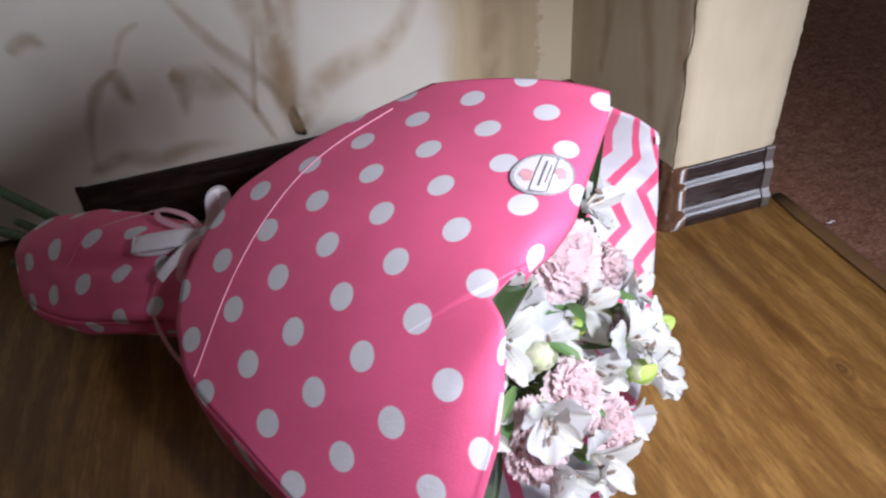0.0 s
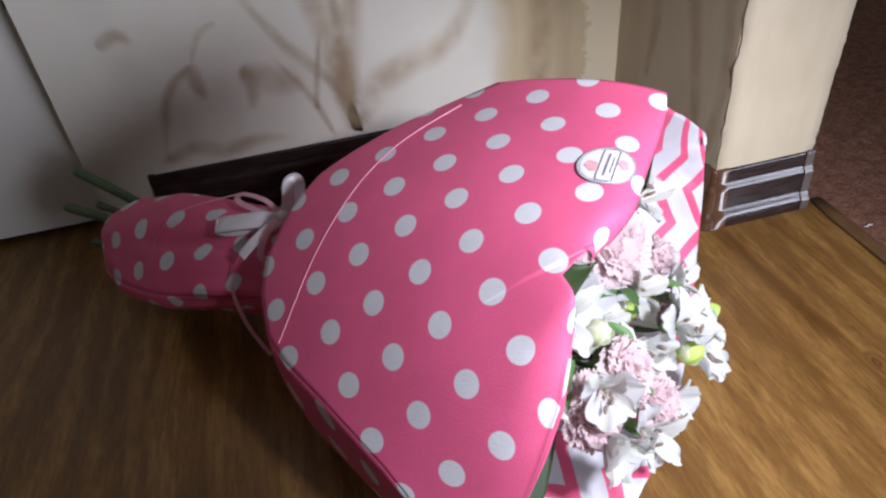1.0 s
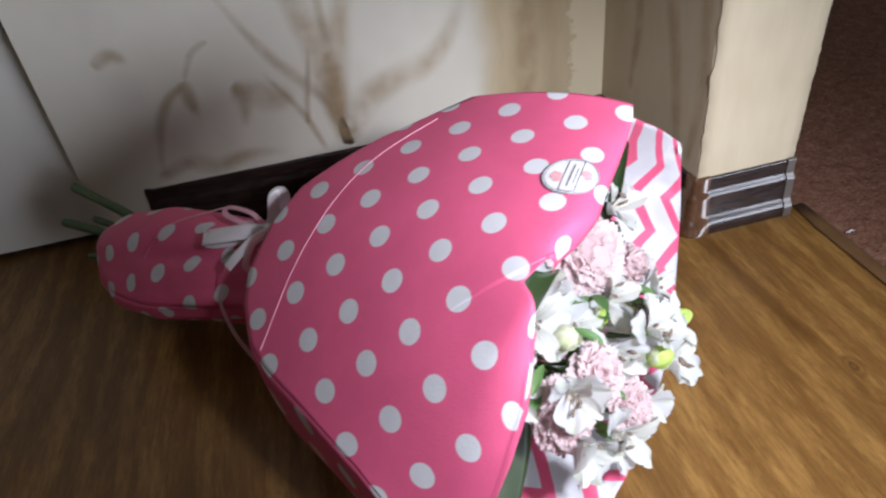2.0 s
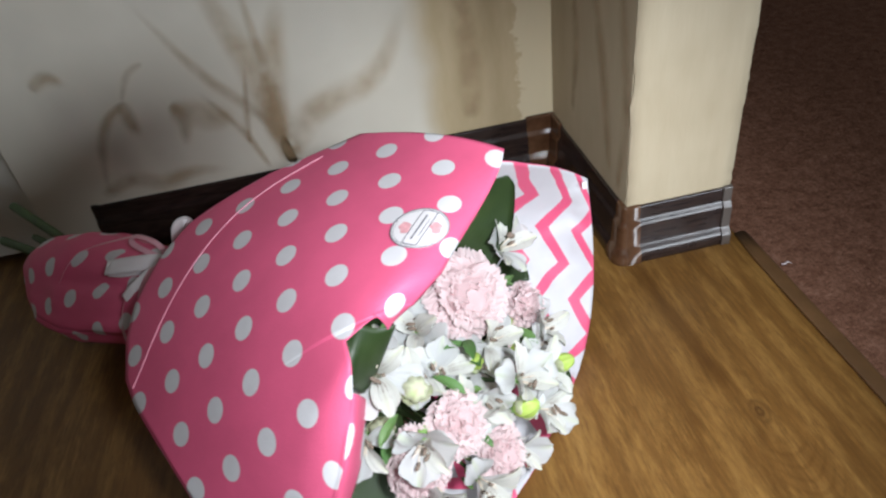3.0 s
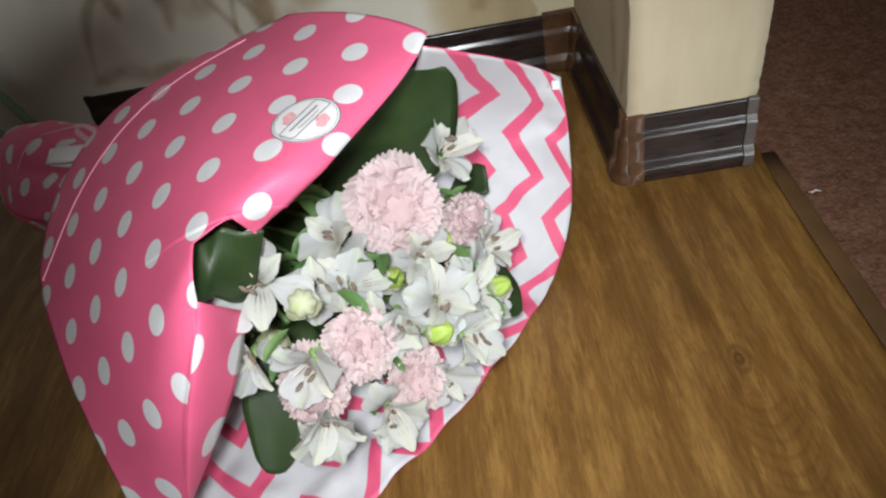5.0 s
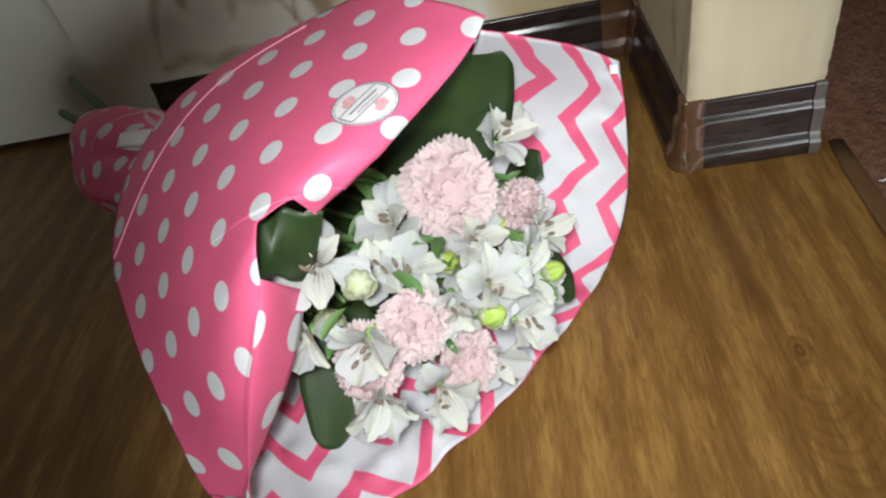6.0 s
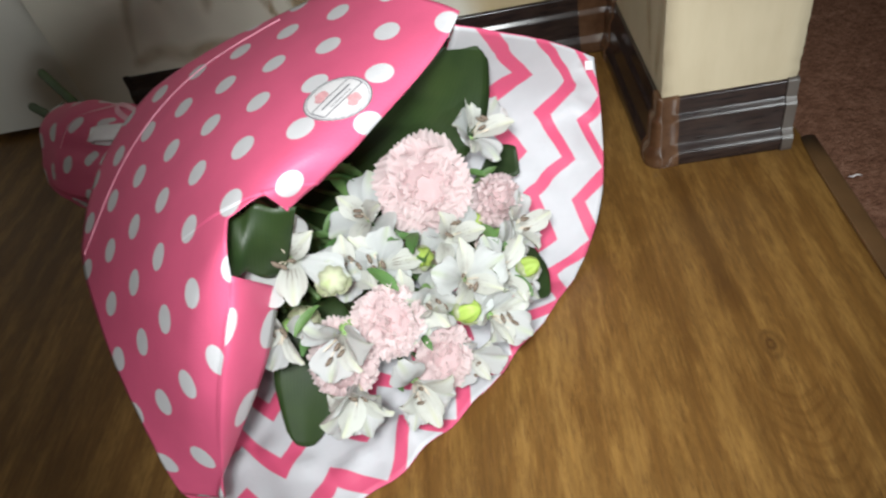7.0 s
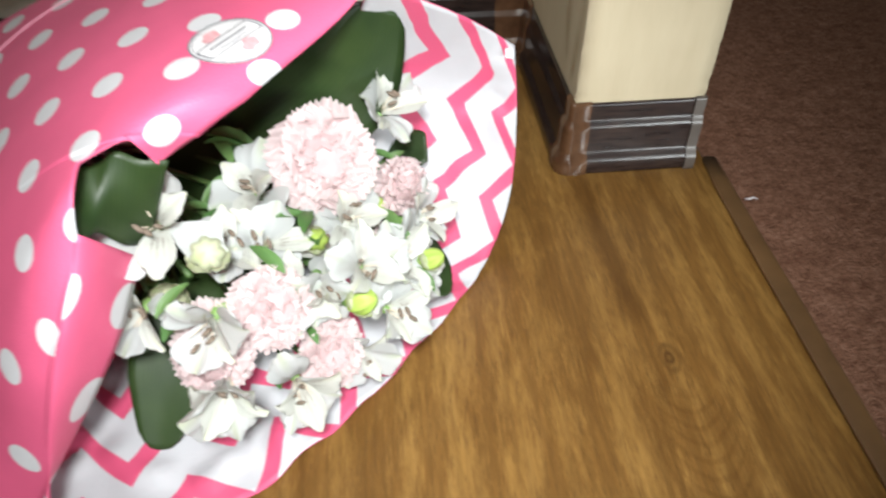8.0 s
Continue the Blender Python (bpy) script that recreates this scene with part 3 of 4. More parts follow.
HEM = [(-0.378, -0.23, 0.145), (-0.387, -0.253, 0.124), (-0.401, -0.267, 0.102), (-0.425, -0.277, 0.068), (-0.445, -0.292, 0.042)]
hem = bpart("folded_edge", grid(lambda a, b: fold_line(a).lerp(spline(HEM, a), b) + Vector((0.25, -0.55, 0.6)) * 0.009 * math.sin(math.pi * b ** 0.8), 30, 10, lambda a, b: (a - 0.226 + 1.3 * b * (1 - 0.7 * a), -3.39 - 2.7 * a - 0.1 * b)), DOTS)
thicken(hem, 0.0006)

# the gathered foot of the wrapping
NECK, FOOT = Vector((-0.500, -0.043, 0.092)), Vector((-0.676, 0.090, 0.070))


def gather(a, b):
    axis = FOOT - NECK
    q = axis.to_track_quat("Z", "Y")
    r = curve1([(0, 0.030), (0.15, 0.040), (0.35, 0.045), (0.65, 0.053), (0.87, 0.048), (1.0, 0.036)], a)
    t = 6.28318 * b
    r *= 1 + 0.12 * abs(math.sin(5.5 * t + 2 * a + 0.8 * math.sin(2 * t))) * (1.05 - a) + 0.02 * math.sin(17 * t + 4 * a) * (1.2 - a) + 0.07 * math.sin(4 * t + 3 * a) + 0.03 * noise.noise(Vector((6 * a, 3 * math.cos(t), 3 * math.sin(t))))
    p = NECK + axis * a + q @ Vector((r * math.cos(t), r * math.sin(t), 0))
    p.z = max(p.z, 0.003)
    return p


tail = bpart("gathered_paper", grid(gather, 30, 72, lambda a, b: (6.6 * a + 0.3, 9 * b + 2.2 * a)), DOTS, "gathered foot of the dotted paper")
thicken(tail, 0.0006)

# ---- flowers ----
def petal_mesh(name, length, width, th0, th1, shape=0.75, cup=0.25, ruffle=0.0, teeth=0.0, waves=5, nl=8, nw=8, seed=0, material=None):
    """A petal along +x that leans from th0 to th1 degrees off the flower's axis (z)."""
    rnd = random.Random(seed)
    ph, ph2 = rnd.uniform(0, 6), rnd.uniform(0, 6)
    line = [(0.0, 0.0)]
    for i in range(nl):
        th = radians(th0 + (th1 - th0) * (i + 0.5) / nl)
        line.append((line[-1][0] + math.sin(th) * length / nl, line[-1][1] + math.cos(th) * length / nl))

    def f(a, b):
        s = b * 2 - 1
        i = round(a * nl)
        th = radians(th0 + (th1 - th0) * a)
        w = width * 0.5 * (0.12 + 0.88 * math.sin(math.pi * min(1.0, a ** shape * (0.80 if teeth else 0.84)))) * (1.0 if not teeth else 0.55 + 0.6 * a)
        lift = cup * w * s * s + ruffle * a * a * math.sin(waves * s * 2.6 + ph) + ruffle * 0.5 * a * math.sin(waves * s * 5.1 + ph2)
        reach = teeth * a ** 5 * (abs(math.sin(waves * 4.3 * s + ph)) - 0.5) - (0.20 * length * s * s * a if teeth else 0.15 * length * s * s * a ** 7)
        x, z = line[i]
        return Vector((x - math.cos(th) * lift + math.sin(th) * reach, w * s, z + math.sin(th) * lift + math.cos(th) * reach))
    bm = grid(f, nl, nw)
    data = bpy.data.meshes.new(name)
    bm.to_mesh(data)
    bm.free()
    for q in data.polygons:
        q.use_smooth = True
    data.materials.append(material)
    return data


def flower_material(name, body, tip, streak=None, rough=0.55, sheer=0.3, glow=(0.8, 0.8, 0.75)):
    k = Mat(name, rough, 0.25)
    uv = k.t.nodes.new("ShaderNodeUVMap")
    st = k.split(uv.outputs[0])
    info = k.t.nodes.new("ShaderNodeObjectInfo")
    v = k.coord()
    col = k.ramp(k.noise(v, 220, 4), (0.3, tuple(c * 0.93 for c in body)), (0.7, body))
    veins = k.math("MULTIPLY", k.math("ADD", k.math("SINE", k.math("MULTIPLY", st[1], 95.0)), 1.0), 0.05)
    col = k.mix(veins, col, tuple(c * 0.7 for c in body))
    mid = k.math("SUBTRACT", 1.0, k.math("ABSOLUTE", k.math("SUBTRACT", k.math("MULTIPLY", st[1], 2.0), 1.0)))
    col = k.mix(k.math("MULTIPLY", k.math("MULTIPLY", k.smooth(mid, 0.7, 1.0), k.smooth(st[0], 0.45, 1.0)), 0.55), col, tip)
    col = k.mix(k.smooth(st[0], 0.28, 0.0), col, tip)
    if streak:
        lines = k.math("SINE", k.math("ADD", k.math("MULTIPLY", st[1], 36.0), k.math("MULTIPLY", k.noise(v, 240, 3), 5.0)))
        dash = k.math("SINE", k.math("ADD", k.math("MULTIPLY", st[0], 17.0), k.math("MULTIPLY", k.noise(v, 130, 2), 14.0)))
        zone = k.math("MULTIPLY", k.math("MULTIPLY", k.smooth(st[0], 0.30, 0.38), k.smooth(st[0], 0.74, 0.62)), k.smooth(mid, 0.25, 0.45))
        mark = k.math("MULTIPLY", k.math("MULTIPLY", k.smooth(lines, 0.25, 0.55), k.smooth(dash, 0.0, 0.3)), k.math("MULTIPLY", zone, 0.92))
        col = k.mix(mark, col, streak)
    k.colour(col)
    k.bump(k.math("SINE", k.math("MULTIPLY", st[1], 95.0)), 0.15, 0.0004)
    k.sheer(sheer, glow)
    return k.m


WHITE_PETAL = flower_material("white_petal", (0.60, 0.62, 0.62), (0.54, 0.64, 0.37), None, 0.55, 0.42)
STREAK_PETAL = flower_material("streaked_petal", (0.60, 0.61, 0.565), (0.58, 0.61, 0.36), (0.10, 0.04, 0.025))
CREAM_PETAL = flower_material("cream_petal", (0.57, 0.60, 0.40), (0.40, 0.57, 0.13))
GREEN_PETAL = flower_material("green_bud", (0.42, 0.56, 0.12), (0.30, 0.48, 0.07), None, 0.45, 0.2, (0.5, 0.7, 0.2))
k = Mat("pink_carnation", 0.7, 0.15)
uv = k.t.nodes.new("ShaderNodeUVMap")
st = k.split(uv.outputs[0])
col = k.ramp(k.noise(k.coord(), 160, 4), (0.3, (0.72, 0.575, 0.58)), (0.7, (0.75, 0.63, 0.635)))
col = k.mix(k.smooth(st[0], 0.7, 0.15), col, (0.71, 0.53, 0.54))
k.colour(k.mix(k.smooth(st[0], 0.93, 1.0), col, (0.74, 0.64, 0.635)))
k.bump(k.math("SINE", k.math("MULTIPLY", st[1], 60.0)), 0.2, 0.0005)
k.sheer(0.45, (0.92, 0.80, 0.80))
CARNATION = k.m
STEM = plain("stem_green", (0.052, 0.10, 0.026), 0.5, 0.4, 90, 0.4)
SEPAL = plain("sepal_green", (0.20, 0.34, 0.10), 0.5, 0.25, 90, 0.2)
ANTHER = plain("anther_brown", (0.16, 0.12, 0.09), 0.8, 0.2, 300, 0.2)
FILAMENT = plain("filament_cream", (0.72, 0.62, 0.50), 0.6, 0.1)
k = Mat("broad_leaf", 0.45, 0.35)
uv = k.t.nodes.new("ShaderNodeUVMap")
st = k.split(uv.outputs[0])
v = k.coord()
col = k.ramp(k.noise(v, 30, 4), (0.3, (0.012, 0.026, 0.007)), (0.7, (0.027, 0.048, 0.012)))
vein = k.smooth(k.math("SINE", k.math("MULTIPLY", st[1], 120.0)), 0.6, 1.0)
col = k.mix(k.math("MULTIPLY", vein, 0.15), col, (0.04, 0.075, 0.025))
k.colour(col)
k.bump(k.math("SINE", k.math("MULTIPLY", st[1], 120.0)), 0.08, 0.0004)
k.sheer(0.08, (0.15, 0.4, 0.05))
LEAF = k.m
k = Mat("small_leaf", 0.42, 0.4)
uv = k.t.nodes.new("ShaderNodeUVMap")
st = k.split(uv.outputs[0])
v = k.coord()
info = k.t.nodes.new("ShaderNodeObjectInfo")
col = k.mix(info.outputs["Random"], (0.07, 0.17, 0.05), (0.17, 0.30, 0.10))
k.colour(k.mix(k.math("MULTIPLY", k.noise(v, 80, 4), 0.5), col, (0.05, 0.11, 0.03)))
k.bump(k.math("SINE", k.math("MULTIPLY", st[1], 60.0)), 0.3, 0.0004)
k.sheer(0.15, (0.3, 0.5, 0.1))
SMALL_LEAF = k.m

CARN = [petal_mesh("petal", 1.0, 1.15, 30, th, 0.8, 0.03, 0.055, 0.085, 3, 9, 30, i, CARNATION) for i, th in enumerate((106, 98, 86, 74))]
CARN_IN = [petal_mesh("petal", 0.95, 1.10, 8, th, 0.8, -0.10, 0.075, 0.085, 3, 9, 30, i + 9, CARNATION) for i, th in enumerate((72, 58, 42, 22))]
OUTER = [petal_mesh("petal", 1.0, wide, 36, th, 1.7, cup, 0.05, 0, 2, 14, 10, i, WHITE_PETAL) for i, (th, wide, cup) in enumerate(((86, 0.76, 0.22), (108, 0.72, 0.10), (70, 0.80, 0.34), (96, 0.68, 0.16)))]
INNER = [petal_mesh("petal", 1.06, 0.44, 20, th, 1.4, 0.34, 0.035, 0, 2, 14, 8, i + 4, STREAK_PETAL) for i, th in enumerate((66, 92, 78))]


def bud_mesh(name, lobes, tip, material):
    """A closed bud: overlapping lobes round an egg, its tip towards z."""
    def f(a, b):
        t, ph = math.pi * a, 6.28319 * b
        r = math.sin(t) ** 0.8 * 0.42 * (0.88 + 0.22 * abs(math.sin(lobes * 0.5 * ph + 1.6 * a)))
        z = 0.5 - 0.5 * math.cos(t) + tip * a ** 6
        return Vector((r * math.cos(ph), r * math.sin(ph), z))
    bm = grid(f, 14, 36)
    data = bpy.data.meshes.new(name)
    bm.to_mesh(data)
    bm.free()
    for q in data.polygons:
        q.use_smooth = True
    data.materials.append(material)
    return data


BUD_W = bud_mesh("petals", 7, 0.0, CREAM_PETAL)
BUD_G = bud_mesh("petals", 6, 0.12, GREEN_PETAL)
CUP = [petal_mesh("petal", 1.0, 0.8, 78, th, 0.9, 0.5, 0.03, 0, 3, 8, 6, i + 30, CREAM_PETAL if i else GREEN_PETAL) for i, th in enumerate((-12, 4))]
SMALL = [petal_mesh("leaf", 1.0, 0.30, 20, th, 0.9, 0.25, 0.02, 0, 3, 10, 4, i, SMALL_LEAF) for i, th in enumerate((70, 100, 45))]
EYE_SIDE = Vector((-0.245, -0.487, 0.405))


def aim(at, lean=(0, 0, 0), spin=0.0):
    """A flower's pose at a place; it opens outwards and up, with a lean of its own."""
    d = (EYE_SIDE - Vector(at)).normalized() * 0.7 + Vector((0.14, -0.12, 0.05)) + Vector(lean) * 1.35
    return INV @ Matrix.Translation(at) @ d.to_track_quat("Z", "Y").to_matrix().to_4x4() @ pose(0, 0, 0, 0, 0, spin)


def sub(data, name, parent, m):
    ob = new(name, data)
    ob.parent = parent
    ob.matrix_basis = m
    return ob


def scaled(s, sx=1.0, sy=1.0, sz=1.0):
    return Matrix.Diagonal((s * sx, s * sy, s * sz, 1))


ROOTS = Vector((-0.46, -0.10, 0.075))


def stalk(at, m, length=0.11):
    """Green stalk from a flower's back towards the neck of the bouquet, in the flower's own space."""
    home = (m.inverted() @ INV) @ ROOTS
    mid = Vector((0, 0, -0.045)).lerp(home, 0.25)
    end = mid.lerp(home, min(1.0, length / max(0.01, (home - mid).length)))
    return [(0, 0, -0.004), (0, 0, -0.02), tuple(mid), tuple(end)]


def carnation(at, r, lean=(0, 0, 0), squash=1.0, seed=0, label="pale pink ruffled carnation"):
    rnd = random.Random(seed)
    m = aim(at, lean, rnd.uniform(0, 360)) @ Matrix.Diagonal((1, squash, 1, 1))
    m0 = aim(at, lean)
    bm = tube([(0, 0, -0.030), (0, 0, -0.026), (0, 0, -0.012), (0, 0, -0.004), (0, 0, 0.0)], [0.003, 0.0055, 0.0065, 0.0075, 0.005], 10)
    head = part("carnation", bm, SEPAL, bouquet, label)
    head.matrix_basis = m
    for count, meshes, size, low in ((8, CARN[:2], 1.0, -0.006), (8, CARN[1:3], 0.95, -0.004), (8, CARN[2:], 0.88, -0.002), (8, CARN_IN[:2], 0.84, 0.0), (7, CARN_IN, 0.76, 0.001), (8, CARN_IN[1:3], 0.60, 0.004), (7, CARN_IN[2:], 0.52, 0.006), (5, CARN_IN[3:], 0.46, 0.007)):
        for i in range(count):
            turn = 360 * i / count + rnd.uniform(-14, 14) + size * 200
            sub(rnd.choice(meshes), "petal", head, pose(0, 0, low, rnd.uniform(-14, 14), rnd.uniform(-12, 12), turn) @ scaled(r * size * rnd.uniform(0.93, 1.05)))
    heart = bmesh.new()
    bmesh.ops.create_icosphere(heart, subdivisions=3, radius=1.0, matrix=Matrix.Translation((0, 0, 0.36 * r)) @ Matrix.Diagonal((0.46 * r, 0.46 * r, 0.34 * r, 1)))
    for q in heart.verts:
        q.co *= 1 + 0.16 * noise.noise(q.co * 260 + Vector((seed, 0, 0)))
    heart.loops.layers.uv.new("UVMap")
    part("heart", heart, CARNATION, head)
    part("stalk", tube(stalk(at, m0), 0.0022, 7), STEM, head)
    return head


def alstroemeria(at, r, lean=(0, 0, 0), spin=0.0, seed=0, label="white alstroemeria with brown-streaked inner petals", keep=6, close=0.0):
    rnd = random.Random(seed + 50)
    m = aim(at, lean, spin)
    head = part("alstroemeria", tube([(0, 0, -0.012), (0, 0, -0.009), (0, 0, -0.002), (0, 0, 0.003)], [0.0018, 0.0036, 0.0036, 0.002], 9), SEPAL, bouquet, label)
    head.matrix_basis = m
    n = 0
    for i in range(3):
        for meshes, size, off in ((OUTER, 1.0, 0), (INNER, 1.04, 60)):
            n += 1
            if n > keep:
                continue
            turn = 120 * i + off + rnd.uniform(-9, 9)
            sub(rnd.choice(meshes), "petal", head, pose(0, 0, -0.002, 0, 0, turn) @ pose(0, 0, 0, 0, rnd.uniform(-24, 10) - close, 0) @ scaled(r * size * rnd.uniform(0.88, 1.14), 1, rnd.uniform(0.8, 1.1), 1))
    for i in range(5):
        a = rnd.uniform(-0.5, 0.5) + 6.283 * i / 5
        tip = Vector((0.0045 * math.cos(a) + 0.003, 0.0045 * math.sin(a), r * rnd.uniform(0.45, 0.7)))
        stamen = part("stamen", tube([(0, 0, 0), tip * 0.5 + Vector((0.001, 0, 0)), tip], [0.0004, 0.0004, 0.0003], 5), FILAMENT, head)
        if i < 3:
            bm = bmesh.new()
            bmesh.ops.create_icosphere(bm, subdivisions=1, radius=0.0018, matrix=Matrix.Translation(tip) @ pose(0, 0, 0, rnd.uniform(0, 90), 20, 0) @ Matrix.Diagonal((0.8, 0.8, 2.2, 1)))
            part("anther", bm, ANTHER, head)
    part("stalk", tube(stalk(at, m, 0.09), 0.0016, 6), STEM, head)
    return head


def bud(at, r, mesh, petals=5, lean=(0, 0, 0), spin=0.0, label="closed green alstroemeria bud", name="bud"):
    m = aim(at, lean, spin)
    head = part(name, tube([(0, 0, -0.008), (0, 0, -0.003), (0, 0, 0.001)], [0.0015, 0.0035, 0.003], 8), SEPAL, bouquet, label)
    head.matrix_basis = m
    sub(mesh, "petals", head, pose(0, 0, -0.3 * r) @ scaled(r * 1.05))
    for i in range(petals):
        sub(CUP[i % 2], "sepal" if mesh is BUD_G else "petal", head, pose(0, 0, -0.3 * r, 0, 0, 360 * i / petals) @ scaled(r * (0.85 + 0.16 * (i % 2))))
    part("stalk", tube(stalk(at, m, 0.07), 0.0014, 6), STEM, head)
    return head

# the blooms, from the large carnation outwards
carnation((-0.299, -0.141, 0.132), 0.0372, (0, -0.05, 0.0), 1.0, 1, "large pale pink ruffled carnation in full bloom")
carnation((-0.258, -0.130, 0.100), 0.0285, (0.5, 0.1, -0.1), 0.8, 2)
carnation((-0.328, -0.224, 0.099), 0.0288, (0.25, -0.1, 0.0), 0.9, 3)
carnation((-0.355, -0.240, 0.088), 0.0310, (-0.3, -0.35, -0.1), 0.8, 4)
carnation((-0.302, -0.225, 0.058), 0.0276, (0.2, -0.2, 0.0), 0.85, 5)
carnation((-0.262, -0.158, 0.072), 0.0216, (0.4, 0.0, 0.0), 0.8, 6)

alstroemeria((-0.265, -0.112, 0.142), 0.0304, (0.35, 0.15, 0.2), 20, 1)
alstroemeria((-0.370, -0.216, 0.154), 0.0370, (-0.12, 0.0, 0.1), 200, 2)
alstroemeria((-0.338, -0.152, 0.116), 0.0349, (-0.2, -0.05, 0.3), 75, 3)
alstroemeria((-0.279, -0.206, 0.104), 0.0320, (0.15, 0.0, 0.0), 130, 4)
alstroemeria((-0.304, -0.202, 0.092), 0.0338, (0.0, -0.3, -0.15), 10, 5, "creamy white alstroemeria trumpet facing down", 6, 22)
alstroemeria((-0.350, -0.240, 0.112), 0.0330, (-0.35, -0.30, -0.15), 250, 6, "white alstroemeria half open over a carnation", 5, 14)
alstroemeria((-0.352, -0.248, 0.078), 0.0400, (-0.1, -0.45, -0.35), 40, 7, "white alstroemeria trumpet hanging over the lining paper", 6, 16)
alstroemeria((-0.320, -0.240, 0.056), 0.0340, (0.15, -0.4, -0.25), 100, 8, "white alstroemeria trumpet hanging over the lining paper", 6, 12)
alstroemeria((-0.268, -0.212, 0.076), 0.0300, (0.35, -0.2, -0.1), 310, 9)
alstroemeria((-0.250, -0.144, 0.082), 0.0310, (0.6, 0.1, 0.0), 55, 10)
alstroemeria((-0.387, -0.232, 0.112), 0.0250, (-0.40, -0.3, -0.05), 15, 11)
alstroemeria((-0.332, -0.188, 0.108), 0.0293, (0.0, 0.1, 0.2), 165, 12)
alstroemeria((-0.286, -0.216, 0.047), 0.0273, (0.3, -0.5, -0.3), 225, 13)
alstroemeria((-0.254, -0.178, 0.070), 0.0264, (0.6, -0.1, 0.0), 285, 14)
alstroemeria((-0.300, -0.172, 0.085), 0.0304, (0.1, 0.0, 0.2), 95, 15)

alstroemeria((-0.290, -0.163, 0.100), 0.0290, (0.1, 0.1, 0.1), 33, 16)
alstroemeria((-0.262, -0.192, 0.090), 0.0290, (0.3, 0.1, 0.0), 77, 17)
alstroemeria((-0.318, -0.208, 0.088), 0.0290, (0.0, -0.2, 0.1), 140, 18)
alstroemeria((-0.350, -0.196, 0.112), 0.0280, (-0.1, 0.1, 0.2), 10, 19)
alstroemeria((-0.256, -0.158, 0.080), 0.0270, (0.5, 0.1, 0.0), 201, 20)

bud((-0.271, -0.143, 0.094), 0.015, BUD_G, 5, (0.1, 0.1, 0.2), 10)
bud((-0.282, -0.225, 0.098), 0.016, BUD_G, 5, (0.7, 0.1, 0.0), 40)
bud((-0.242, -0.187, 0.088), 0.014, BUD_G, 5, (0.8, 0.2, 0.1), 70)
bud((-0.349, -0.225, 0.140), 0.018, BUD_W, 6, (-0.1, 0.0, 0.1), 25, "opening cream white carnation bud with green sepals", "bud")
bud((-0.375, -0.224, 0.110), 0.017, BUD_W, 6, (-0.2, -0.3, 0.0), 80, "opening cream white carnation bud with green sepals", "bud")
bud((-0.304, -0.182, 0.106), 0.014, BUD_G, 5, (0.0, -0.2, 0.1), 33)
bud((-0.268, -0.156, 0.080), 0.013, BUD_G, 5, (0.3, -0.4, 0.0), 5)

# small leaves among the blooms
for i, (x, y, z, s, turn, lean) in enumerate((
        (-0.355, -0.168, 0.112, 0.030, 100, 60), (-0.360, -0.165, 0.118, 0.026, 190, 50), (-0.306, -0.170, 0.104, 0.030, 280, 70), (-0.310, -0.176, 0.104, 0.022, 230, 60),
        (-0.272, -0.152, 0.085, 0.030, 330, 80), (-0.340, -0.195, 0.104, 0.030, 320, 85), (-0.366, -0.222, 0.105, 0.030, 250, 90), (-0.346, -0.125, 0.130, 0.030, 140, 40),
        (-0.273, -0.108, 0.092, 0.028, 20, 60), (-0.352, -0.145, 0.125, 0.034, 80, 30), (-0.338, -0.130, 0.135, 0.032, 170, 30), (-0.330, -0.240, 0.060, 0.016, 290, 80),
        (-0.370, -0.160, 0.115, 0.028, 45, 40), (-0.312, -0.220, 0.075, 0.016, 300, 70),
        (-0.385, -0.185, 0.120, 0.034, 210, 50), (-0.345, -0.175, 0.100, 0.030, 10, 50))):
    leaf = sub(SMALL[i % 3], "leaf", bouquet, INV @ pose(x, y, z, 0, 0, turn) @ pose(0, 0, 0, 0, lean * 0.5, 0) @ scaled(s))

for x, y, z, r, turn, lean in ((-0.352, -0.176, 0.128, 0.024, 250, 40), (-0.306, -0.176, 0.122, 0.028, 270, 30), (-0.303, -0.180, 0.120, 0.022, 190, 30), (-0.268, -0.158, 0.104, 0.026, 300, 40), (-0.335, -0.204, 0.124, 0.026, 320, 60),
                              (-0.362, -0.228, 0.124, 0.024, 230, 60), (-0.348, -0.150, 0.138, 0.026, 120, 30), (-0.342, -0.140, 0.142, 0.024, 200, 20), (-0.276, -0.118, 0.118, 0.022, 330, 40), (-0.318, -0.220, 0.104, 0.020, 280, 60), (-0.248, -0.190, 0.086, 0.020, 300, 60)):
    sub(SMALL[0], "leaf", bouquet, INV @ pose(x, y, z, 0, 0, turn) @ pose(0, 0, 0, 0, lean, 0) @ scaled(r))

# stalks that fan out of the neck and fill the inside
rs = random.Random(4)
for i in range(34):
    e = Vector((rs.uniform(-0.40, -0.28), rs.uniform(-0.23, -0.10), rs.uniform(0.03, 0.12)))
    mid = e.lerp(NECK, 0.5) + Vector((0, 0, rs.uniform(-0.01, 0.02)))
    bpart("stalk", tube([e, mid, NECK], 0.0018, 6), STEM)
for i in range(26):
    p = Vector((rs.uniform(-0.42, -0.32), rs.uniform(-0.20, -0.09), rs.uniform(0.03, 0.10)))
    sub(SMALL[i % 3], "leaf", bouquet, INV @ Matrix.Translation(p) @ pose(0, 0, 0, 0, rs.uniform(10, 60), rs.uniform(0, 360)) @ scaled(rs.uniform(0.03, 0.05)))


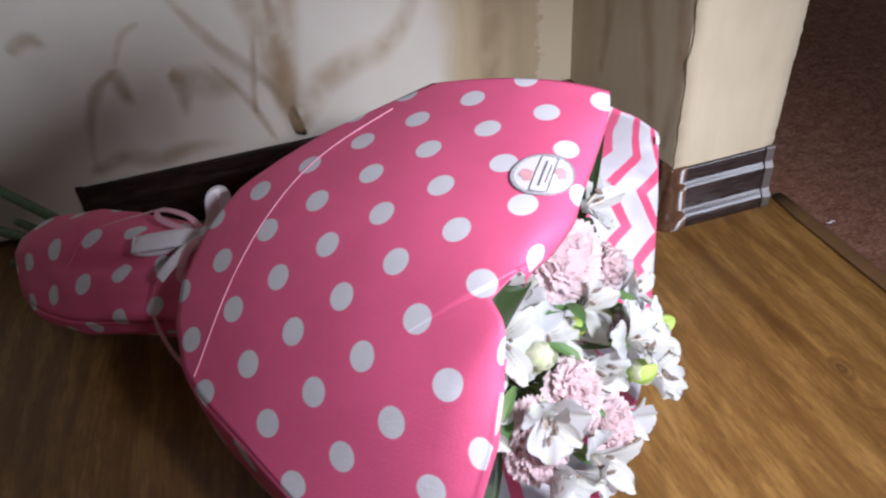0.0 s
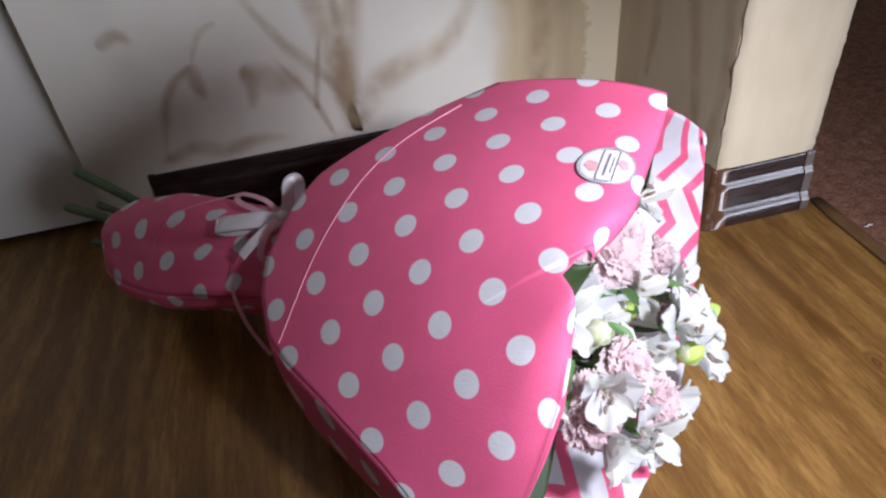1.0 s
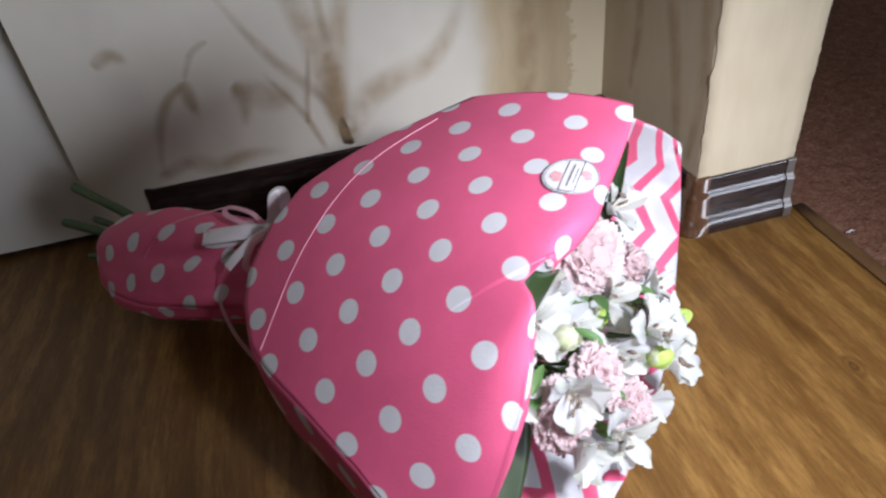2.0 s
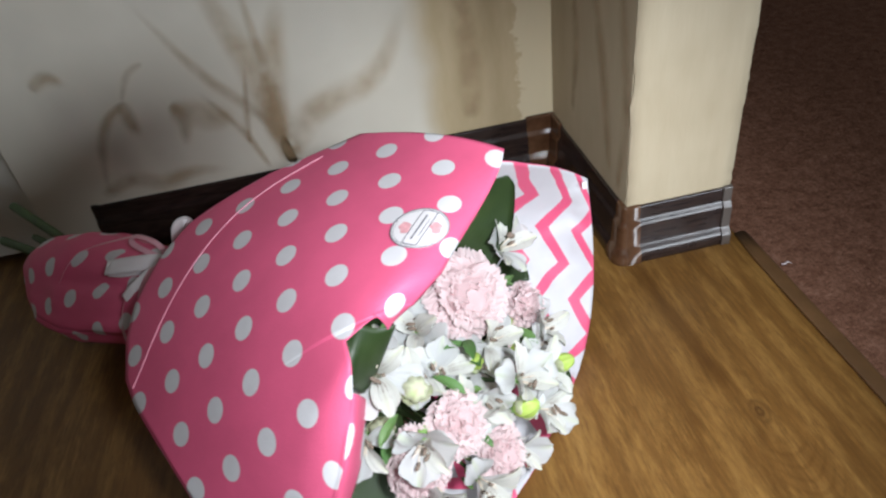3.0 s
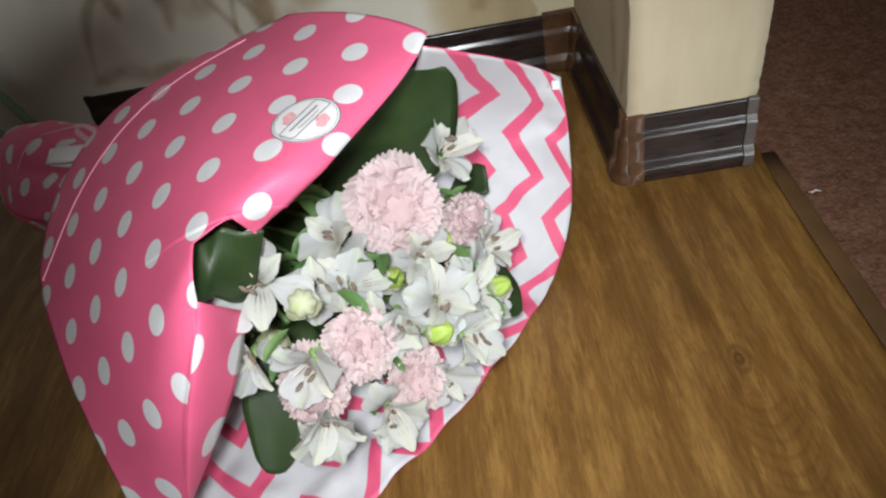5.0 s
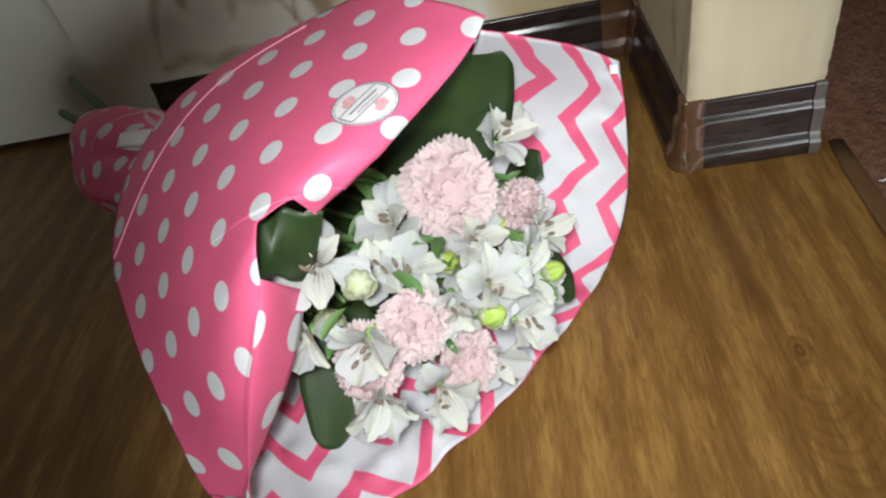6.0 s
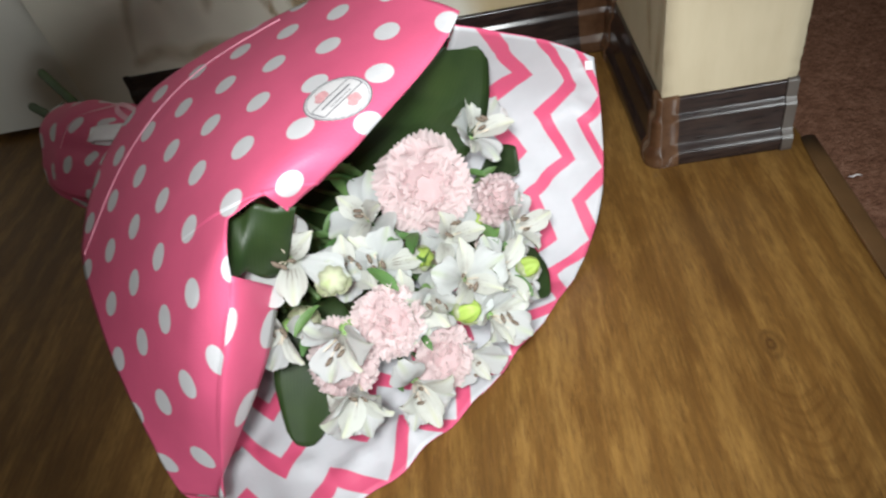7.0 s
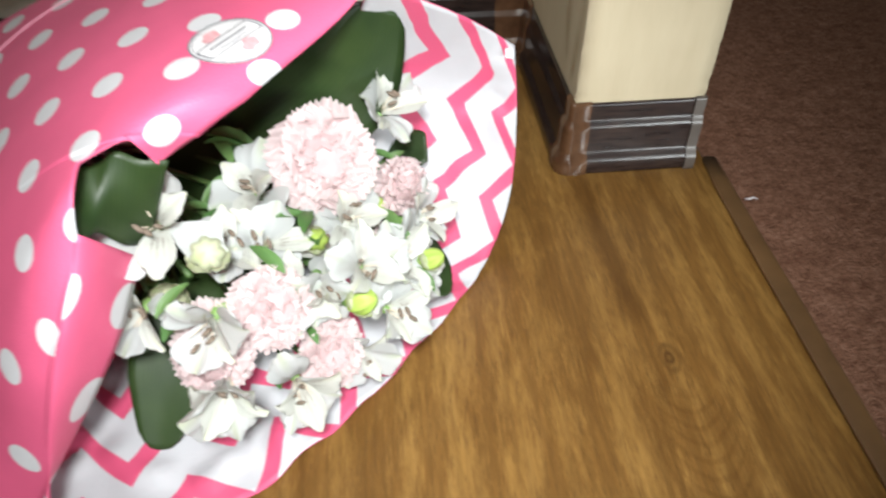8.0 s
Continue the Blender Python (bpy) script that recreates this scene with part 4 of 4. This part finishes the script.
# broad dark leaves
def broad_leaf(spine, widths, up, fold=0.15, nl=24, nw=8, blunt=0.25):
    def f(a, b):
        p, q = spline(spine, max(a - 0.02, 0)), spline(spine, min(a + 0.02, 1))
        d = (q - p).normalized()
        side = d.cross(Vector(up)).normalized()
        nrm = side.cross(d)
        s = b * 2 - 1
        w = curve1(widths, a)
        return spline(spine, a) + side * s * w + nrm * fold * w * abs(s) - d * blunt * w * s * s * a ** 4
    return grid(f, nl, nw)


def leaf_part(bm, label="broad dark green leaf"):
    return thicken(bpart("broad_leaf", bm, LEAF, label), 0.0007)


leaf_part(broad_leaf([(-0.42, -0.108, 0.09), (-0.340, -0.114, 0.125), (-0.284, -0.112, 0.165), (-0.259, -0.108, 0.208)], [(0, 0.012), (0.35, 0.036), (0.7, 0.034), (0.92, 0.020), (1, 0.010)], (0.55, -0.6, 0.55), 0.06, 24, 8, 0.0))
leaf_part(broad_leaf([(-0.40, -0.14, 0.08), (-0.385, -0.19, 0.078), (-0.393, -0.225, 0.052), (-0.402, -0.256, 0.018)], [(0, 0.014), (0.4, 0.025), (0.7, 0.022), (0.93, 0.012), (1, 0.006)], (0.3, -0.5, 0.8), 0.1))
leaf_part(broad_leaf([(-0.33, -0.10, 0.05), (-0.28, -0.11, 0.06), (-0.25, -0.14, 0.055), (-0.229, -0.173, 0.040)], [(0, 0.012), (0.5, 0.022), (0.85, 0.016), (1, 0.005)], (0.4, -0.2, 0.9), 0.1))
leaf_part(broad_leaf([(-0.33, -0.08, 0.07), (-0.27, -0.075, 0.085), (-0.234, -0.082, 0.094)], [(0, 0.010), (0.5, 0.016), (0.9, 0.013), (1, 0.010)], (0.3, -0.6, 0.7), 0.1, 16, 6, 0.0))
# the leaf bent over the edge of the front paper
down = Vector((0, 0, -1))
B0, B1 = sheet(-2.22, -2.95) + down * 0.008, sheet(-2.3, -1.95) + down * 0.008
B2, B3 = Vector((-0.376, -0.222, 0.145)), sheet(-1.1, -1.9) + down * 0.018
leaf_part(grid(lambda a, b: B0.lerp(B1, a).lerp(B2.lerp(B3, a), b) + Vector((0, 0, 0.006 * math.exp(-40 * (b - 0.35 - 0.15 * a) ** 2))), 12, 18), "dark green leaf folded under the paper's edge")

# white oval sticker with a framed inscription
def on_sheet(u, v, lift=0.0):
    p = sheet(u, v)
    du, dv = sheet(u + 0.05, v) - p, sheet(u, v + 0.05) - p
    return p + du.cross(dv).normalized() * lift


STICKER = plain("sticker_paper", (0.62, 0.60, 0.61), 0.4, 0.04, 80, 0.05)
INK = plain("grey_ink", (0.16, 0.16, 0.18), 0.5, 0.1)
ROSE = plain("rose_print", (0.58, 0.30, 0.32), 0.5, 0.3, 500, 0.0)
C_U, C_V, R_U, R_V, TURN = -0.53, -0.52, 0.50, 0.47, radians(-4)


def label_at(x, y, lift):
    """x, y in the sticker's own half-widths."""
    a, b = x * R_U, y * R_V
    return on_sheet(C_U + a * math.cos(TURN) - b * math.sin(TURN), C_V + a * math.sin(TURN) + b * math.cos(TURN), lift)


def disc(r0, r1, lift):
    return grid(lambda a, b: label_at((r0 + (r1 - r0) * b) * math.cos(6.28319 * a), (r0 + (r1 - r0) * b) * math.sin(6.28319 * a), lift), 48, 3)


sticker = bpart("sticker", disc(0.0, 1.0, 0.0012), STICKER, "white oval sticker with framed grey inscription and faint roses")
for r0, r1 in ((0.955, 1.0), (0.89, 0.91)):
    bpart("ring", disc(r0, r1, 0.0015), INK, "", sticker)


def bar(x0, y0, x1, y1, w, lift=0.0018, material=INK, name="line"):
    d = Vector((x1 - x0, y1 - y0))
    n = Vector((-d.y, d.x)).normalized() * w
    bpart(name, grid(lambda a, b: label_at(x0 + d.x * a + n.x * (b - 0.5), y0 + d.y * a + n.y * (b - 0.5), lift), 8, 1), material, "", sticker)


def tilted(x, y):
    c, s = math.cos(radians(64)), math.sin(radians(64))
    return x * c - y * s, x * s + y * c


FRAME = [(-0.86, -0.17), (-0.80, -0.26), (0.80, -0.26), (0.86, -0.17), (0.86, 0.17), (0.80, 0.26), (-0.80, 0.26), (-0.86, 0.17)]
for (x0, y0), (x1, y1) in zip(FRAME, FRAME[1:] + FRAME[:1]):
    bar(*tilted(x0, y0), *tilted(x1, y1), 0.035)
bar(*tilted(-0.62, 0.04), *tilted(0.62, 0.04), 0.06, 0.0018, INK, "inscription_bar")
bar(*tilted(-0.45, -0.13), *tilted(0.45, -0.13), 0.03, 0.0018, INK, "inscription_bar")
for x, y in ((-0.50, 0.10), (0.52, -0.10)):
    bpart("rose_print", grid(lambda a, b: label_at(x + 0.19 * b * math.cos(6.28319 * a) * (1 + 0.2 * math.sin(5 * 6.28 * a)), y + 0.30 * b * math.sin(6.28319 * a), 0.0016), 24, 2), ROSE, "", sticker)

# crease line of the folded paper; its highlight is painted as a paler pink strip
CREASE_HIGHLIGHT = plain("painted_crease_highlight", (0.74, 0.28, 0.38), 0.5, 0.1)


def crease(points, width=0.0006):
    pts = [Vector((u, v, 0)) for u, v in points]

    def f(a, b):
        q = spline(pts, a)
        return on_sheet(q.x, q.y + (b - 0.5) * width / 0.037, 0.0011 if 0 < b < 1 else 0.0002)
    return grid(f, 50, 3)


bpart("crease", crease([(-2.33, 2.66), (-3.92, 2.0), (-5.75, 0.62), (-7.1, -0.65)]), CREASE_HIGHLIGHT, "crease in the paper with its highlight painted pale pink")


# satin ribbon and bow at the neck
k = Mat("satin_ribbon", 0.28, 0.5)
v = k.coord()
k.colour(k.ramp(k.noise(v, 50, 3), (0.3, (0.72, 0.68, 0.70)), (0.7, (0.82, 0.80, 0.81))))
k.bump(k.noise(k.coord("Object", (1, 8, 8)), 200, 2), 0.15, 0.0004)
k.sheer(0.2, (0.8, 0.7, 0.72))
SATIN = k.m
k = Mat("pink_ribbon", 0.3, 0.5)
k.colour(k.ramp(k.noise(k.coord(), 50, 3), (0.3, (0.74, 0.38, 0.46)), (0.7, (0.80, 0.48, 0.55))))
k.sheer(0.25, (0.8, 0.4, 0.5))
PINK_RIBBON = k.m


def ribbon(points, width, twist=0.0, face=(0, 0, 1)):
    def f(a, b):
        p, q = spline(points, max(a - 0.02, 0)), spline(points, min(a + 0.02, 1))
        d = (q - p).normalized()
        side = Matrix.Rotation(twist * a, 3, d) @ d.cross(Vector(face)).normalized()
        return spline(points, a) + side * (b - 0.5) * width
    return grid(f, 36, 4)


K = Vector((-0.524, -0.022, 0.134))
bow = bpart("bow", tube([K + Vector((-0.006, -0.004, -0.002)), K + Vector((0, 0, 0.003)), K + Vector((0.006, 0.004, -0.002))], [0.004, 0.0065, 0.004], 10), SATIN, "white satin bow knotted at the neck")
BOW_LOOPS = [
    ([(0, 0, 0), (-0.022, -0.008, 0.012), (-0.056, -0.006, 0.014), (-0.068, 0.0, 0.010), (-0.056, 0.004, 0.002), (-0.022, 0.002, 0.0), (0, 0, 0)], 0.022, SATIN, (0.1, -0.6, 0.75)),
    ([(0, 0, 0), (-0.014, 0.016, 0.018), (-0.038, 0.034, 0.022), (-0.044, 0.030, 0.016), (-0.020, 0.010, 0.008), (0, 0, 0)], 0.008, PINK_RIBBON, (0.2, -0.3, 0.9)),
    ([(0, 0.01, 0), (0.014, 0.030, 0.020), (0.026, 0.050, 0.060), (0.046, 0.056, 0.064), (0.044, 0.050, 0.040), (0.024, 0.036, 0.014), (0, 0.01, 0)], 0.017, SATIN, (0.4, -0.6, 0.6)),
    ([(0, 0, 0), (-0.014, -0.030, 0.014), (-0.028, -0.052, -0.002), (-0.014, -0.050, -0.012), (0, -0.024, 0.002), (0, 0, 0)], 0.009, PINK_RIBBON, (0.2, -0.6, 0.7)),
    ([(0, 0, 0), (-0.014, -0.026, 0.012), (-0.034, -0.040, 0.006), (-0.048, -0.044, -0.004)], 0.013, SATIN, (0.2, -0.6, 0.7)),
]
for pts, w, mat, face in BOW_LOOPS:
    thicken(bpart("loop", ribbon([K + Vector(p) * (0.36 if pts[1][0] > 0 else 0.75) for p in pts], w * 0.62, 0.4, face), mat, "", bow), 0.0004)
bpart("loose_end", ribbon([K, K + Vector((-0.03, -0.02, 0.0)), K + Vector((-0.050, -0.028, -0.03)), K + Vector((-0.048, -0.040, -0.062)), K + Vector((-0.036, -0.050, -0.095))], 0.0035, 1.0), PINK_RIBBON, "thin pink curling ribbon", bow)
bpart("loose_end", ribbon([K + Vector((-0.03, 0.03, 0.015)), K + Vector((-0.08, 0.04, 0.005)), K + Vector((-0.105, 0.040, -0.012)), K + Vector((-0.122, 0.035, -0.04)), K + Vector((-0.118, 0.022, -0.075))], 0.003, 1.0), PINK_RIBBON, "", bow)

# cut stems that stick out of the foot
for (x, y, z), r in (((-0.724, 0.172, 0.117), 0.0046), ((-0.738, 0.145, 0.094), 0.0045), ((-0.722, 0.125, 0.060), 0.0036), ((-0.715, 0.160, 0.082), 0.0036), ((-0.708, 0.108, 0.050), 0.003)):
    tip = Vector((x, y, z))
    base = Vector((-0.62, 0.05, 0.085)) + (tip - Vector((-0.72, 0.14, 0.085))) * 0.35
    stem = bpart("stem", tube([base, base.lerp(tip, 0.5) + Vector((0, 0, 0.002)), base.lerp(tip, 0.97), tip], [r, r, r * 1.05, r * 0.9], 10), STEM, "cut green flower stem")

# a scrap of clear tape at the lining's tip
TAPE = plain("clear_tape", (0.80, 0.80, 0.82), 0.2, 0.05)
bpart("tape", grid(lambda a, b: Vector((-0.180 + 0.006 * a, -0.066 + 0.004 * a - 0.002 * b, 0.1575 - 0.003 * a - 0.006 * b)), 4, 4), TAPE, "scrap of white tape")

# a fleck of white lint on the carpet's edge
lint = thing("lint", pose(0.036, -0.058, 0.0055), "tiny white fleck of lint on the brown carpet", "lint")
part("thread", tube([(-0.004, 0.001, 0), (-0.001, -0.001, 0.001), (0.002, 0.001, 0.001), (0.006, 0.0, 0)], [0.0004, 0.0008, 0.0007, 0.0003], 6), SATIN, lint)
